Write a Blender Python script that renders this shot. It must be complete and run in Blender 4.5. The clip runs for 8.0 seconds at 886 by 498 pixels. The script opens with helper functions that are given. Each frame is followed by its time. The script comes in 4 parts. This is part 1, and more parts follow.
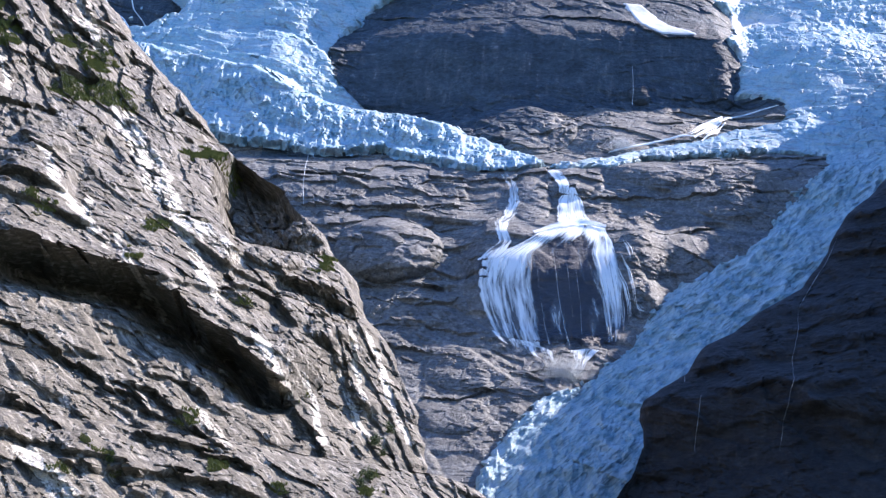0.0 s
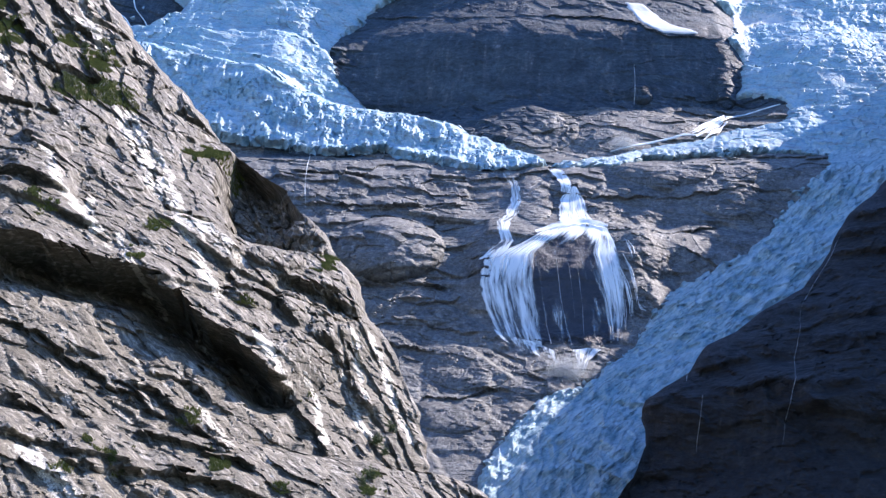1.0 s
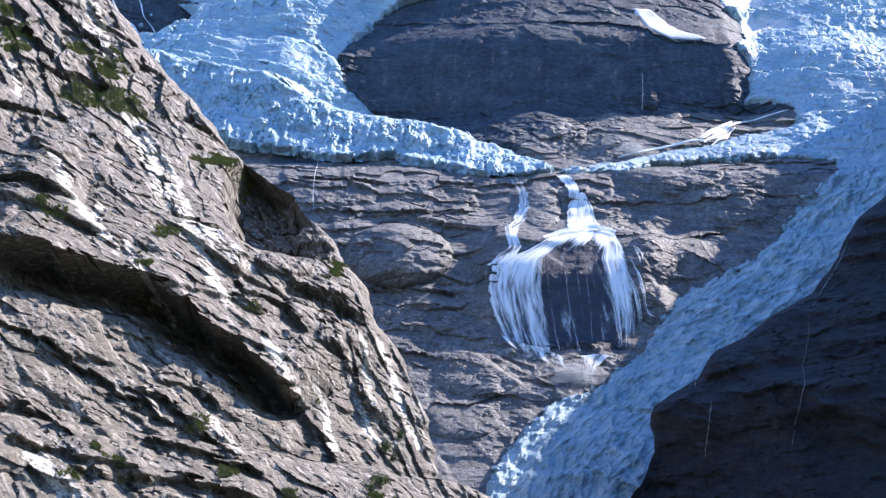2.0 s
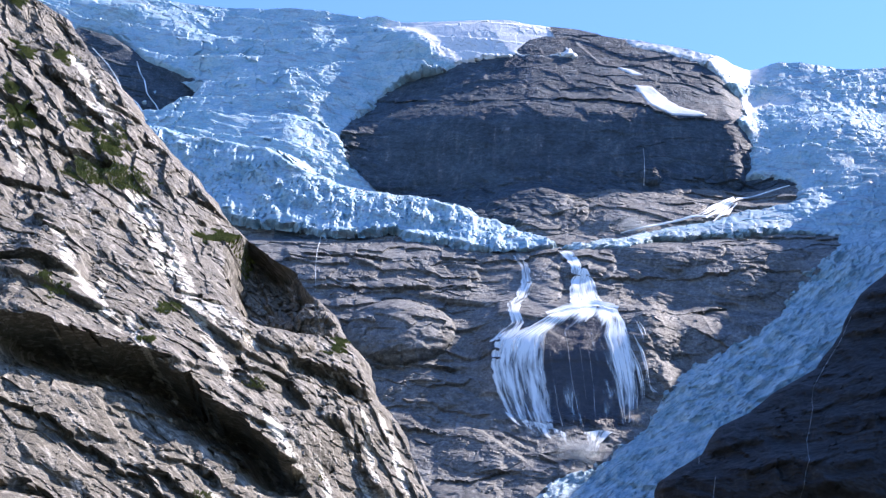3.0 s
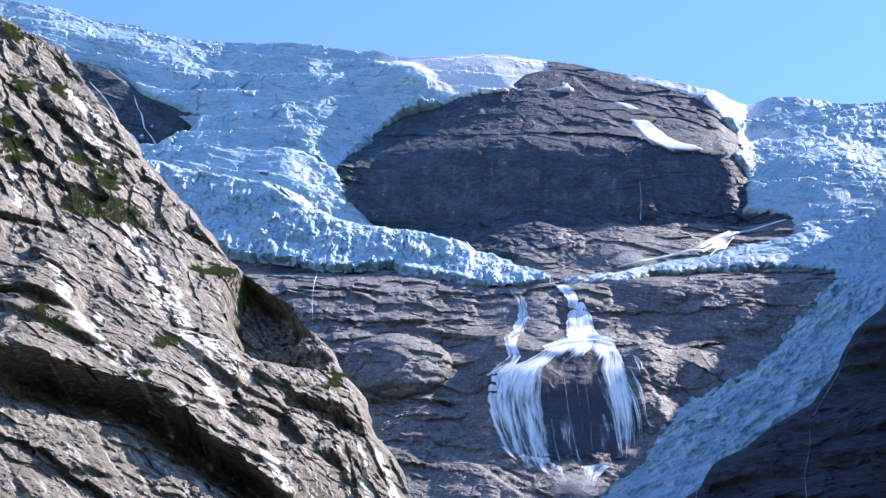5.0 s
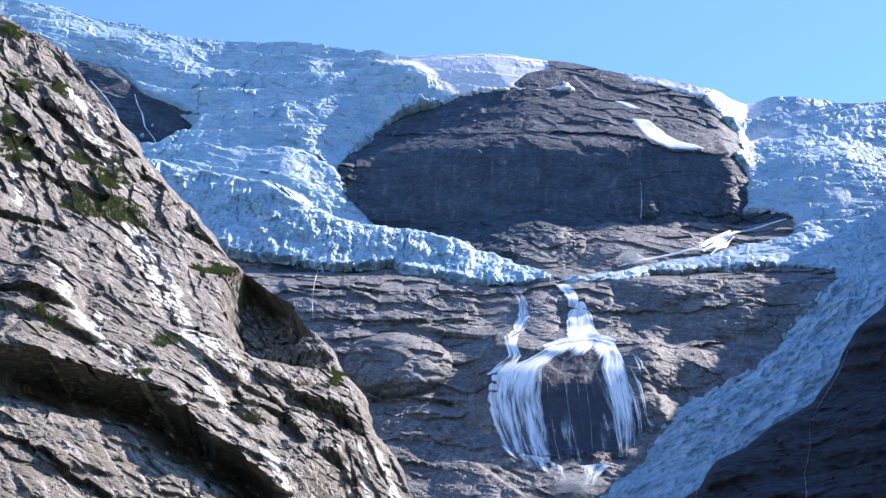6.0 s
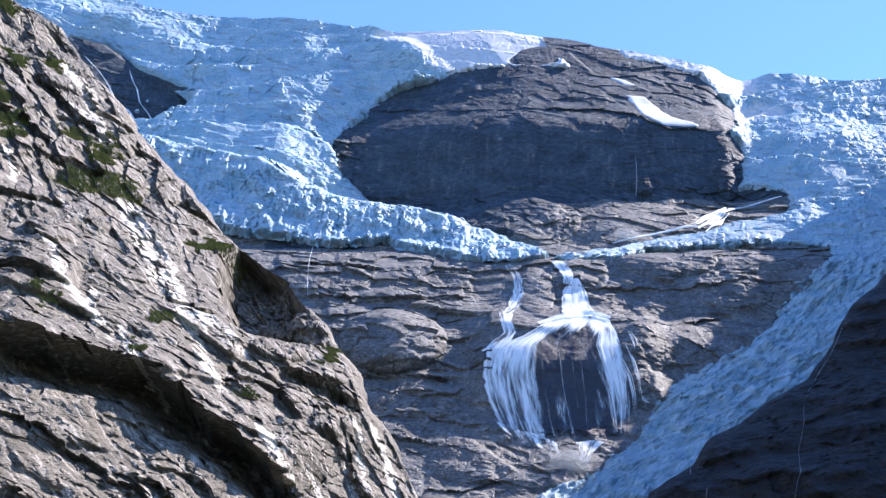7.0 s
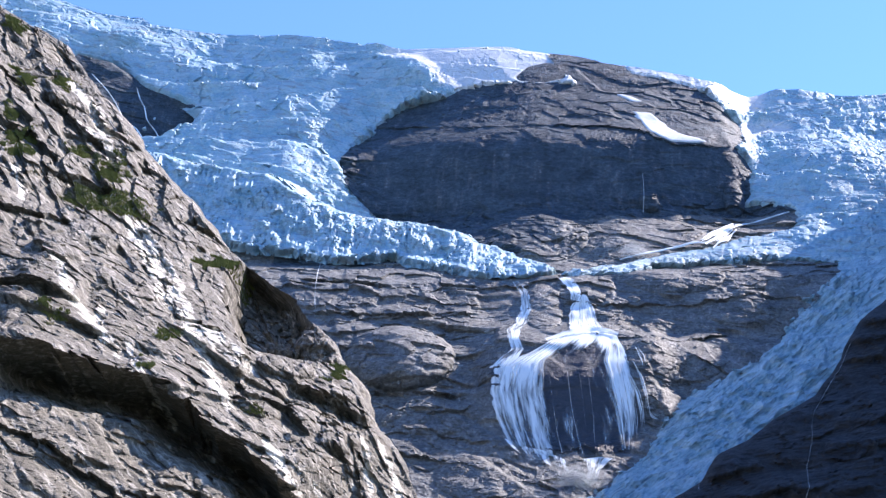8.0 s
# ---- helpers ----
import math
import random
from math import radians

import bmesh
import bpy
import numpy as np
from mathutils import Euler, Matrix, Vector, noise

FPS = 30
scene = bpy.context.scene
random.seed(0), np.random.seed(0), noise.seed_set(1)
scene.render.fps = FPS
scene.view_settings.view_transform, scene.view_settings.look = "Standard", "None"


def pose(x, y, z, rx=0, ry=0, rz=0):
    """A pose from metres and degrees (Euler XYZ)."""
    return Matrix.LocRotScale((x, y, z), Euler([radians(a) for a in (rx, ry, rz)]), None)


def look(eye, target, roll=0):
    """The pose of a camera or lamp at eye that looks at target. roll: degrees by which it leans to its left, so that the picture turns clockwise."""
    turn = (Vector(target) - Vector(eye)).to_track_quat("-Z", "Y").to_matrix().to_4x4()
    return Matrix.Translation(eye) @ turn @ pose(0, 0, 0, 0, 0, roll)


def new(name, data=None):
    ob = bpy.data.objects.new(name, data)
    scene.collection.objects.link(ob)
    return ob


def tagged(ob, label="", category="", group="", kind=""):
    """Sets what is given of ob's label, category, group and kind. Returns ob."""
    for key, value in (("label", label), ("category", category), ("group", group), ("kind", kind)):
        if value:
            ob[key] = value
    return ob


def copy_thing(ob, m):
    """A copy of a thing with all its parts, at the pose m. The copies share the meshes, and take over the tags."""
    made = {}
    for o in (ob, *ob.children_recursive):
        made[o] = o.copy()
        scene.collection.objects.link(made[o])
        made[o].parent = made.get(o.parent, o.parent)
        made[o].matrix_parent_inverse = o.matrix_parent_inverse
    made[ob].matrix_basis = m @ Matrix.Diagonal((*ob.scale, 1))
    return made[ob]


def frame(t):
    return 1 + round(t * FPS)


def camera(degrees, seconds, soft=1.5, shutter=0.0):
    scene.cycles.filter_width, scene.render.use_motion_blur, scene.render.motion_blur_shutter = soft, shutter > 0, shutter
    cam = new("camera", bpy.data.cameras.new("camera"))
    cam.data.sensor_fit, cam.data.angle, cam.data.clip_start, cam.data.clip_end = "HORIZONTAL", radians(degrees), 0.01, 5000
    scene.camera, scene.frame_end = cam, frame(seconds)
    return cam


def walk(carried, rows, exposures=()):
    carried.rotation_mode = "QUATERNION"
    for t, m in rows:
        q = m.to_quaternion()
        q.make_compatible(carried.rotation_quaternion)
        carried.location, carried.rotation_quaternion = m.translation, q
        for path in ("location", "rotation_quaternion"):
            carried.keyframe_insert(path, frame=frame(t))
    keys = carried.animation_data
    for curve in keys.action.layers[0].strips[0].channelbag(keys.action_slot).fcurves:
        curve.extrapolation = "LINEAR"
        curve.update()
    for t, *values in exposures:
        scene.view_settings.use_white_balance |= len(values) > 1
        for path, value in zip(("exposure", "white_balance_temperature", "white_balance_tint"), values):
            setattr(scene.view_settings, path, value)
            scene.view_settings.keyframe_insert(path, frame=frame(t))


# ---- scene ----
cam = camera(28, 8.0, 1.35)
EYE = (0, 0, 1.7)
# seconds, then the turn in degrees: the camera stands on the valley floor and only turns
TURNS = [
    (0.0, 106.493, -0.138, -0.458),
    (0.5, 106.454, -0.168, -0.386),
    (1.0, 106.47, -0.127, -0.391),
    (1.2, 106.507, -0.127, -0.336),
    (2.3, 106.892, -0.059, -0.05),
    (2.5, 107.202, -0.059, -0.032),
    (2.7, 107.857, -0.059, -0.032),
    (3.0, 109.121, -0.029, -0.008),
    (3.5, 110.0, 0.003, 0.001),
    (4.0, 110.145, -0.018, -0.059),
    (4.5, 110.19, 0.014, -0.107),
    (4.7, 110.226, 0.014, -0.107),
    (5.8, 110.169, -0.056, -0.115),
    (6.0, 110.187, -0.056, -0.115),
    (6.5, 109.611, -0.164, -0.311),
    (7.0, 109.431, -0.097, -0.298),
    (7.5, 109.855, -0.053, -0.038),
    (8.0, 109.971, -0.034, -0.028),
]
walk(cam, [(t, pose(*EYE, rx, ry, rz)) for t, rx, ry, rz in TURNS], [(0.0, 1.65, 5420, 23), (8.0, 1.65, 5420, 23)])

# ---- light ----
SUN_AZ, SUN_EL = 63, 43          # degrees right of the view up the valley (+y), and above the horizon
world = bpy.data.worlds.new("sky")
scene.world = world
world.use_nodes = True
wn = world.node_tree
sky = wn.nodes.new("ShaderNodeTexSky")
sky.sky_type = "NISHITA"
sky.sun_disc = False
sky.sun_elevation = radians(SUN_EL)
sky.sun_rotation = radians(SUN_AZ)
sky.altitude, sky.air_density, sky.dust_density, sky.ozone_density = 1000, 1.15, 0.15, 6.5
bg = wn.nodes["Background"]
bg.inputs["Strength"].default_value = 0.086
wn.links.new(sky.outputs["Color"], bg.inputs["Color"])
sun = new("sun", bpy.data.lights.new("sun", "SUN"))
sun.data.energy, sun.data.angle, sun.data.color = 3.75, radians(0.5), (1.0, 0.84, 0.62)
sun_way = Vector((math.sin(radians(SUN_AZ)) * math.cos(radians(SUN_EL)), math.cos(radians(SUN_AZ)) * math.cos(radians(SUN_EL)), math.sin(radians(SUN_EL))))
sun.matrix_world = look(sun_way * 3000, (0, 0, 0))


# ---- materials ----
def nodes_of(name):
    m = bpy.data.materials.new(name)
    m.use_nodes = True
    n, l = m.node_tree.nodes, m.node_tree.links
    return m, n, l, n["Principled BSDF"]


def tex(n, l, kind, scale, vec, detail=6, rough=0.6, **extra):
    t = n.new(kind)
    t.inputs["Scale"].default_value = scale
    t.inputs["Detail"].default_value = detail
    t.inputs["Roughness"].default_value = rough
    l.new(vec, t.inputs["Vector"])
    return t


def maths(n, l, op, a, b, c=None):
    """One arithmetic node; a, b and c are sockets or numbers."""
    t = n.new("ShaderNodeMath")
    t.operation = op
    for k, v in enumerate((a, b) if c is None else (a, b, c)):
        if isinstance(v, (int, float)):
            t.inputs[k].default_value = v
        else:
            l.new(v, t.inputs[k])
    return t.outputs[0]


def ramp(n, l, fac, stops):
    t = n.new("ShaderNodeValToRGB")
    e = t.color_ramp.elements
    while len(e) < len(stops):
        e.new(0.5)
    for k, (pos, col) in enumerate(stops):
        e[k].position = pos
        e[k].color = (*col, 1) if isinstance(col, tuple) else (col, col, col, 1)
    l.new(fac, t.inputs["Fac"])
    return t.outputs["Color"]


def mapped(n, l, scale=(1, 1, 1), turn=(0, 0, 0)):
    co = n.new("ShaderNodeTexCoord")
    mp = n.new("ShaderNodeMapping")
    mp.vector_type = "TEXTURE"          # turns first, then scales, so that the grain follows the turn
    mp.inputs["Scale"].default_value = [1 / a for a in scale]
    mp.inputs["Rotation"].default_value = [radians(a) for a in turn]
    l.new(co.outputs["Object"], mp.inputs["Vector"])
    return mp.outputs["Vector"]


def blend(n, l, fac, a, b, mode="MIX"):
    t = n.new("ShaderNodeMix")
    t.data_type, t.blend_type = "RGBA", mode
    for sock, v in ((t.inputs["Factor"], fac), (t.inputs["A"], a), (t.inputs["B"], b)):
        if isinstance(v, (int, float)):
            sock.default_value = v
        elif isinstance(v, tuple):
            sock.default_value = (*v, 1)
        else:
            l.new(v, sock)
    return t.outputs["Result"]


def rock_material(name, dark, light, pale, pale_amount, size, strata, turn, streak_turn, rough, bump):
    """Jointed gneiss: tone in patches, mineral grain, hair joints, pale streaks down the fall line. size: metres of a
    block.
    """
    m, n, l, b = nodes_of(name)
    vec = mapped(n, l, (1, 1, strata), turn)
    patch = tex(n, l, "ShaderNodeTexNoise", 0.10 / size, vec, 5).outputs["Fac"]
    mid = tex(n, l, "ShaderNodeTexNoise", 0.55 / size, vec, 8, 0.68).outputs["Fac"]
    grain = tex(n, l, "ShaderNodeTexNoise", 4.0 / size, vec, 6, 0.7).outputs["Fac"]
    joints = n.new("ShaderNodeTexVoronoi")
    joints.feature = "DISTANCE_TO_EDGE"
    joints.inputs["Scale"].default_value = 0.8 / size
    l.new(blend(n, l, 0.12, vec, tex(n, l, "ShaderNodeTexNoise", 0.4 / size, vec, 4).outputs["Color"], "LINEAR_LIGHT"), joints.inputs["Vector"])
    crack = ramp(n, l, joints.outputs["Distance"], [(0.0, 0.0), (0.07, 1.0)])
    tone = maths(n, l, "MULTIPLY_ADD", mid, 0.6, maths(n, l, "MULTIPLY", patch, 0.4))
    col = ramp(n, l, tone, [(0.40, dark), (0.51, tuple((d + g) / 2 * 0.95 for d, g in zip(dark, light))), (0.60, light)])
    run = tex(n, l, "ShaderNodeTexNoise", 0.28 / size, mapped(n, l, (1.6, 1.6, 0.22), streak_turn), 7, 0.62).outputs["Fac"]
    col = blend(n, l, maths(n, l, "MULTIPLY", ramp(n, l, run, [(0.53, 0.0), (0.62, 1.0)]), pale_amount), col, pale)
    # slab streaks: glint and pale mineral carried as one light base colour
    glint_pale = n.new("ShaderNodeAttribute")
    glint_pale.attribute_name = "pale"
    bare = maths(n, l, "ADD", glint_pale.outputs["Fac"], maths(n, l, "MULTIPLY", maths(n, l, "SUBTRACT", maths(n, l, "ADD", mid, run), 1.0), 1.7))
    col = blend(n, l, ramp(n, l, bare, [(0.34, 0.0), (0.52, 1.0)]), col, tuple(min(0.6, 1.3 * c) for c in pale))
    col = blend(n, l, 1.0, col, ramp(n, l, grain, [(0.38, 0.4), (0.62, 1.55)]), "MULTIPLY")
    col = blend(n, l, 0.2, col, crack, "MULTIPLY")
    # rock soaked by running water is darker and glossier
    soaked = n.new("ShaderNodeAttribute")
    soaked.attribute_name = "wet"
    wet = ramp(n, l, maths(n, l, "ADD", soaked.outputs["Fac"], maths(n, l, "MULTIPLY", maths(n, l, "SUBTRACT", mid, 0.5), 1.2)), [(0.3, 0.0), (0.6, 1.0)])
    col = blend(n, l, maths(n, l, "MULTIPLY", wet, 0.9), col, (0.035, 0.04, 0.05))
    l.new(col, b.inputs["Base Color"])
    dry = maths(n, l, "SUBTRACT", rough + 0.25, maths(n, l, "MULTIPLY", run, 0.5))
    l.new(maths(n, l, "SUBTRACT", dry, maths(n, l, "MULTIPLY", wet, 0.2)), b.inputs["Roughness"])
    b.inputs["Specular IOR Level"].default_value = 0.35
    h = maths(n, l, "MULTIPLY_ADD", grain, 0.30, mid)
    h = maths(n, l, "MULTIPLY_ADD", crack, 0.04, h)
    # split faces at two sizes
    for per_block, weight in ((0.6, 0.22), (1.9, 0.10)):
        cells = n.new("ShaderNodeTexVoronoi")
        cells.inputs["Scale"].default_value = per_block / size
        l.new(vec, cells.inputs["Vector"])
        h = maths(n, l, "MULTIPLY_ADD", cells.outputs["Color"], weight, h)
    bp = n.new("ShaderNodeBump")
    bp.inputs["Strength"].default_value, bp.inputs["Distance"].default_value = bump, size
    l.new(h, bp.inputs["Height"])
    l.new(bp.outputs["Normal"], b.inputs["Normal"])
    return m


def soft_material(name, low, high, scale, rough, bump, depth, dirt_crevasse=None, stretch=(1, 1, 1), band_stretch=(0.5, 0.5, 3.0), band_turn=(0, 12, 0), turn=(0, 0, 0)):
    """Snow, ice, plants, gravel: two tones in patches with grain, and, where given, thin dirty bands and painted
    crevasse shade.
    """
    m, n, l, b = nodes_of(name)
    vec = mapped(n, l, stretch, turn)
    wide = tex(n, l, "ShaderNodeTexNoise", scale, vec, 6).outputs["Fac"]
    fine = tex(n, l, "ShaderNodeTexNoise", scale * 9, vec, 7, 0.68).outputs["Fac"]
    col = ramp(n, l, maths(n, l, "MULTIPLY_ADD", fine, 0.5, maths(n, l, "MULTIPLY", wide, 0.5)), [(0.38, low), (0.62, high)])
    if dirt_crevasse:
        band = tex(n, l, "ShaderNodeTexNoise", scale * 2.2, mapped(n, l, band_stretch, band_turn), 8, 0.7).outputs["Fac"]
        col = blend(n, l, maths(n, l, "MULTIPLY", ramp(n, l, band, [(0.52, 0.0), (0.62, 1.0)]), 0.6), col, dirt_crevasse)
    # settled snow over the ice
    cover = n.new("ShaderNodeAttribute")
    cover.attribute_name = "pale"
    lying = maths(n, l, "ADD", cover.outputs["Fac"], maths(n, l, "SUBTRACT", fine, 0.5))
    col = blend(n, l, ramp(n, l, lying, [(0.3, 0.0), (0.6, 1.0)]), col, (0.61, 0.635, 0.625))
    l.new(col, b.inputs["Base Color"])
    b.inputs["Roughness"].default_value = rough
    b.inputs["Specular IOR Level"].default_value = 0.3
    bp = n.new("ShaderNodeBump")
    bp.inputs["Strength"].default_value, bp.inputs["Distance"].default_value = bump, depth
    l.new(fine, bp.inputs["Height"])
    l.new(bp.outputs["Normal"], b.inputs["Normal"])
    return m


def water_material(name, thin, thick, low):
    """White water, torn into threads along its fall, with gaps that show the rock."""
    m, n, l, b = nodes_of(name)
    flow = n.new("ShaderNodeAttribute")
    flow.attribute_name = "flow"
    fine = tex(n, l, "ShaderNodeTexNoise", 0.62, flow.outputs["Vector"], 4, 0.6).outputs["Fac"]
    wide = tex(n, l, "ShaderNodeTexNoise", 0.13, flow.outputs["Vector"], 2, 0.5).outputs["Fac"]
    thread = maths(n, l, "MULTIPLY_ADD", fine, 0.6, maths(n, l, "MULTIPLY", wide, 0.4))
    split = n.new("ShaderNodeSeparateXYZ")
    l.new(flow.outputs["Vector"], split.inputs["Vector"])
    thread = maths(n, l, "SUBTRACT", thread, maths(n, l, "MULTIPLY", split.outputs["Z"], 0.4))
    l.new(ramp(n, l, thread, [(0.2, (0.68, 0.78, 0.79)), (0.5, (0.89, 0.94, 0.92))]), b.inputs["Base Color"])
    l.new(ramp(n, l, thread, [(low, thin), (low + 0.24, thick)]), b.inputs["Alpha"])
    b.inputs["Roughness"].default_value = 0.55
    return m


ROCK_WARM = rock_material("sunlit_gneiss", (0.075, 0.068, 0.05), (0.23, 0.208, 0.158), (0.47, 0.435, 0.36), 0.7, 1.8, 1.6, (0, 32, 0), (0, -28, 0), 0.6, 0.75)
ROCK_GREY = rock_material("glacier_worn_gneiss", (0.084, 0.087, 0.083), (0.25, 0.256, 0.242), (0.36, 0.362, 0.34), 0.3, 2.8, 1.8, (0, 4, 0), (0, 8, 0), 0.65, 0.55)
# shade of the dome face and blue distance haze are put into this colour
ROCK_DOME = rock_material("shade_blue_gneiss", (0.027, 0.040, 0.051), (0.079, 0.110, 0.134), (0.19, 0.195, 0.205), 0.2, 4.0, 2.2, (0, 2, 0), (0, 4, 0), 0.65, 0.6)
# near-black base: the deep shade on this cliff is put into the rock colour
ROCK_DARK = rock_material("shade_dark_gneiss", (0.008, 0.009, 0.010), (0.032, 0.032, 0.031), (0.055, 0.05, 0.042), 0.3, 3.0, 1.8, (0, -10, 0), (0, 0, 0), 0.65, 0.8)
ICE = soft_material("glacier_ice", (0.21, 0.37, 0.46), (0.43, 0.545, 0.59), 0.03, 0.6, 0.45, 2.0, (0.24, 0.25, 0.26), (1, 1, 1.5))
# tongue bands: dirty streaks plus the dark of crevasses, put into the colour
ICE_TONGUE = soft_material("tongue_ice", (0.20, 0.36, 0.43), (0.62, 0.745, 0.775), 0.05, 0.6, 0.9, 3.0, (0.10, 0.15, 0.18), (0.45, 1, 1.5), (0.4, 0.5, 4.0), (0, -42, 0), (0, -42, 0))
SNOW = soft_material("old_snow", (0.58, 0.61, 0.60), (0.73, 0.75, 0.73), 0.08, 0.8, 0.4, 0.8, (0.5, 0.48, 0.45))
WATER = water_material("white_water", 0.0, 0.97, 0.24)
THREADS = water_material("thread_white_water", 0.0, 0.45, 0.28)
VEIL = water_material("thin_white_water", 0.0, 0.95, 0.22)
GRASS = soft_material("alpine_grass", (0.08, 0.10, 0.022), (0.21, 0.22, 0.06), 0.2, 0.9, 0.3, 0.2)
LEAF = soft_material("birch_leaves", (0.035, 0.055, 0.014), (0.09, 0.12, 0.03), 0.5, 0.6, 0.2, 0.1)
BARK = soft_material("grey_bark", (0.08, 0.07, 0.06), (0.2, 0.19, 0.17), 2.0, 0.9, 0.4, 0.02)
GROUND = soft_material("valley_scrub_and_gravel", (0.02, 0.03, 0.012), (0.07, 0.075, 0.05), 0.05, 0.95, 0.5, 0.3)


# ---- relief ----
TABLE = np.random.RandomState(7).rand(512, 512).astype(np.float32) * 2 - 1


def smooth_noise(u, v, seed):
    """Value noise from -1 to 1."""
    u, v = np.broadcast_arrays(np.asarray(u, np.float32), np.asarray(v, np.float32))
    iu, iv = np.floor(u), np.floor(v)
    fu, fv = u - iu, v - iv
    fu, fv = fu * fu * (3 - 2 * fu), fv * fv * (3 - 2 * fv)
    a, c = (iu.astype(np.int32) + seed * 71) & 511, (iv.astype(np.int32) + seed * 157) & 511
    b, d = (a + 1) & 511, (c + 1) & 511
    low = TABLE[a, c]
    low = low + (TABLE[b, c] - low) * fu
    top = TABLE[a, d]
    top = top + (TABLE[b, d] - top) * fu
    return low + (top - low) * fv


def fractal(u, v, size, octaves, seed, gain=0.5):
    total, amp, norm = 0, 1.0, 0
    for k in range(octaves):
        s = 2 ** k / size
        total, norm, amp = total + amp * smooth_noise(u * s + 17.3 * k, v * s - 9.1 * k, seed + k), norm + amp, amp * gain
    return total / norm


def soften(a, times=1):
    """Evens out a grid a little, so that steps become steep faces."""
    for k in range(times):
        a = a.copy()
        a[:, 1:-1] = 0.25 * a[:, :-2] + 0.5 * a[:, 1:-1] + 0.25 * a[:, 2:]
        a[1:-1] = 0.25 * a[:-2] + 0.5 * a[1:-1] + 0.25 * a[2:]
    return a


def crags(u, v, size, octaves, seed, gain=0.6):
    """Sharp-edged rough rock: noise folded at its zero lines. About -1 to 1."""
    total, amp, norm = 0, 1.0, 0
    for k in range(octaves):
        s = 1.9 ** k / size
        c, e = math.cos(1.1 * k), math.sin(1.1 * k)
        total = total + amp * (1 - 3.2 * np.abs(smooth_noise((u * c - v * e) * s + 5.1 * k, (u * e + v * c) * s - 7.7 * k, seed + k)))
        norm, amp = norm + amp, amp * gain
    return total / norm


def blocks(u, v, seed, tilt=1.0, lean=0.0):
    """Broken rock: cells that each stand at their own depth and lean their own way. Depth from about -1 to 1, and the distance to the next joint."""
    iu, iv = np.floor(u).astype(np.int32), np.floor(v).astype(np.int32)
    fu, fv = (u - iu).astype(np.float32), (v - iv).astype(np.float32)
    best, second = np.full(u.shape, 9.0, np.float32), np.full(u.shape, 9.0, np.float32)
    ca, cb = np.zeros(u.shape, np.int32), np.zeros(u.shape, np.int32)
    bu, bv = fu, fv
    for du in (-1, 0, 1):
        for dv in (-1, 0, 1):
            a, b = (iu + du + seed * 71) & 511, (iv + dv + seed * 157) & 511
            ou = fu - du - 0.5 - 0.5 * TABLE[a, b]
            ov = fv - dv - 0.5 - 0.5 * TABLE[b, (a + 131) & 511]
            d = ou * ou + ov * ov
            near = d < best
            second = np.where(near, best, np.minimum(second, d))
            ca, cb = np.where(near, a, ca), np.where(near, b, cb)
            bu, bv = np.where(near, ou, bu), np.where(near, ov, bv)
            best = np.where(near, d, best)
    depth = -2 * lean * bv + TABLE[(ca + 77) & 511, (cb + 211) & 511] + 2 * tilt * (bu * TABLE[(ca + 301) & 511, (cb + 17) & 511] + bv * TABLE[(cb + 53) & 511, (ca + 401) & 511])
    return depth, np.sqrt(second) - np.sqrt(best)


def inside(x, z, poly):
    """Signed distance to a closed outline, positive within."""
    p = np.array(poly, float)
    q = np.roll(p, -1, 0)
    dist, wind = np.full(x.shape, 1e18), np.zeros(x.shape, bool)
    for (ax, az), (bx, bz) in zip(p, q):
        ex, ez = bx - ax, bz - az
        t = np.clip(((x - ax) * ex + (z - az) * ez) / (ex * ex + ez * ez + 1e-9), 0, 1)
        dist = np.minimum(dist, (x - ax - t * ex) ** 2 + (z - az - t * ez) ** 2)
        if az != bz:
            wind ^= ((az > z) != (bz > z)) & (x < ex * (z - az) / ez + ax)
    return np.where(wind, 1, -1) * np.sqrt(dist)


def along(x, z, line):
    """Signed distance to an open line (positive on its upper side) and how far along it, 0 to 1."""
    p = np.array(line, float)
    total = np.sum(np.hypot(*(p[1:] - p[:-1]).T))
    best, sign, far, run = np.full(x.shape, 1e18), np.ones(x.shape), np.zeros(x.shape), 0
    for (ax, az), (bx, bz) in zip(p[:-1], p[1:]):
        ex, ez = bx - ax, bz - az
        t = np.clip(((x - ax) * ex + (z - az) * ez) / (ex * ex + ez * ez), 0, 1)
        d = (x - ax - t * ex) ** 2 + (z - az - t * ez) ** 2
        near = d < best
        best = np.where(near, d, best)
        sign = np.where(near, np.sign(ex * (z - az) - ez * (x - ax)), sign)
        far = np.where(near, (run + t * math.hypot(ex, ez)) / total, far)
        run += math.hypot(ex, ez)
    return sign * np.sqrt(best), far


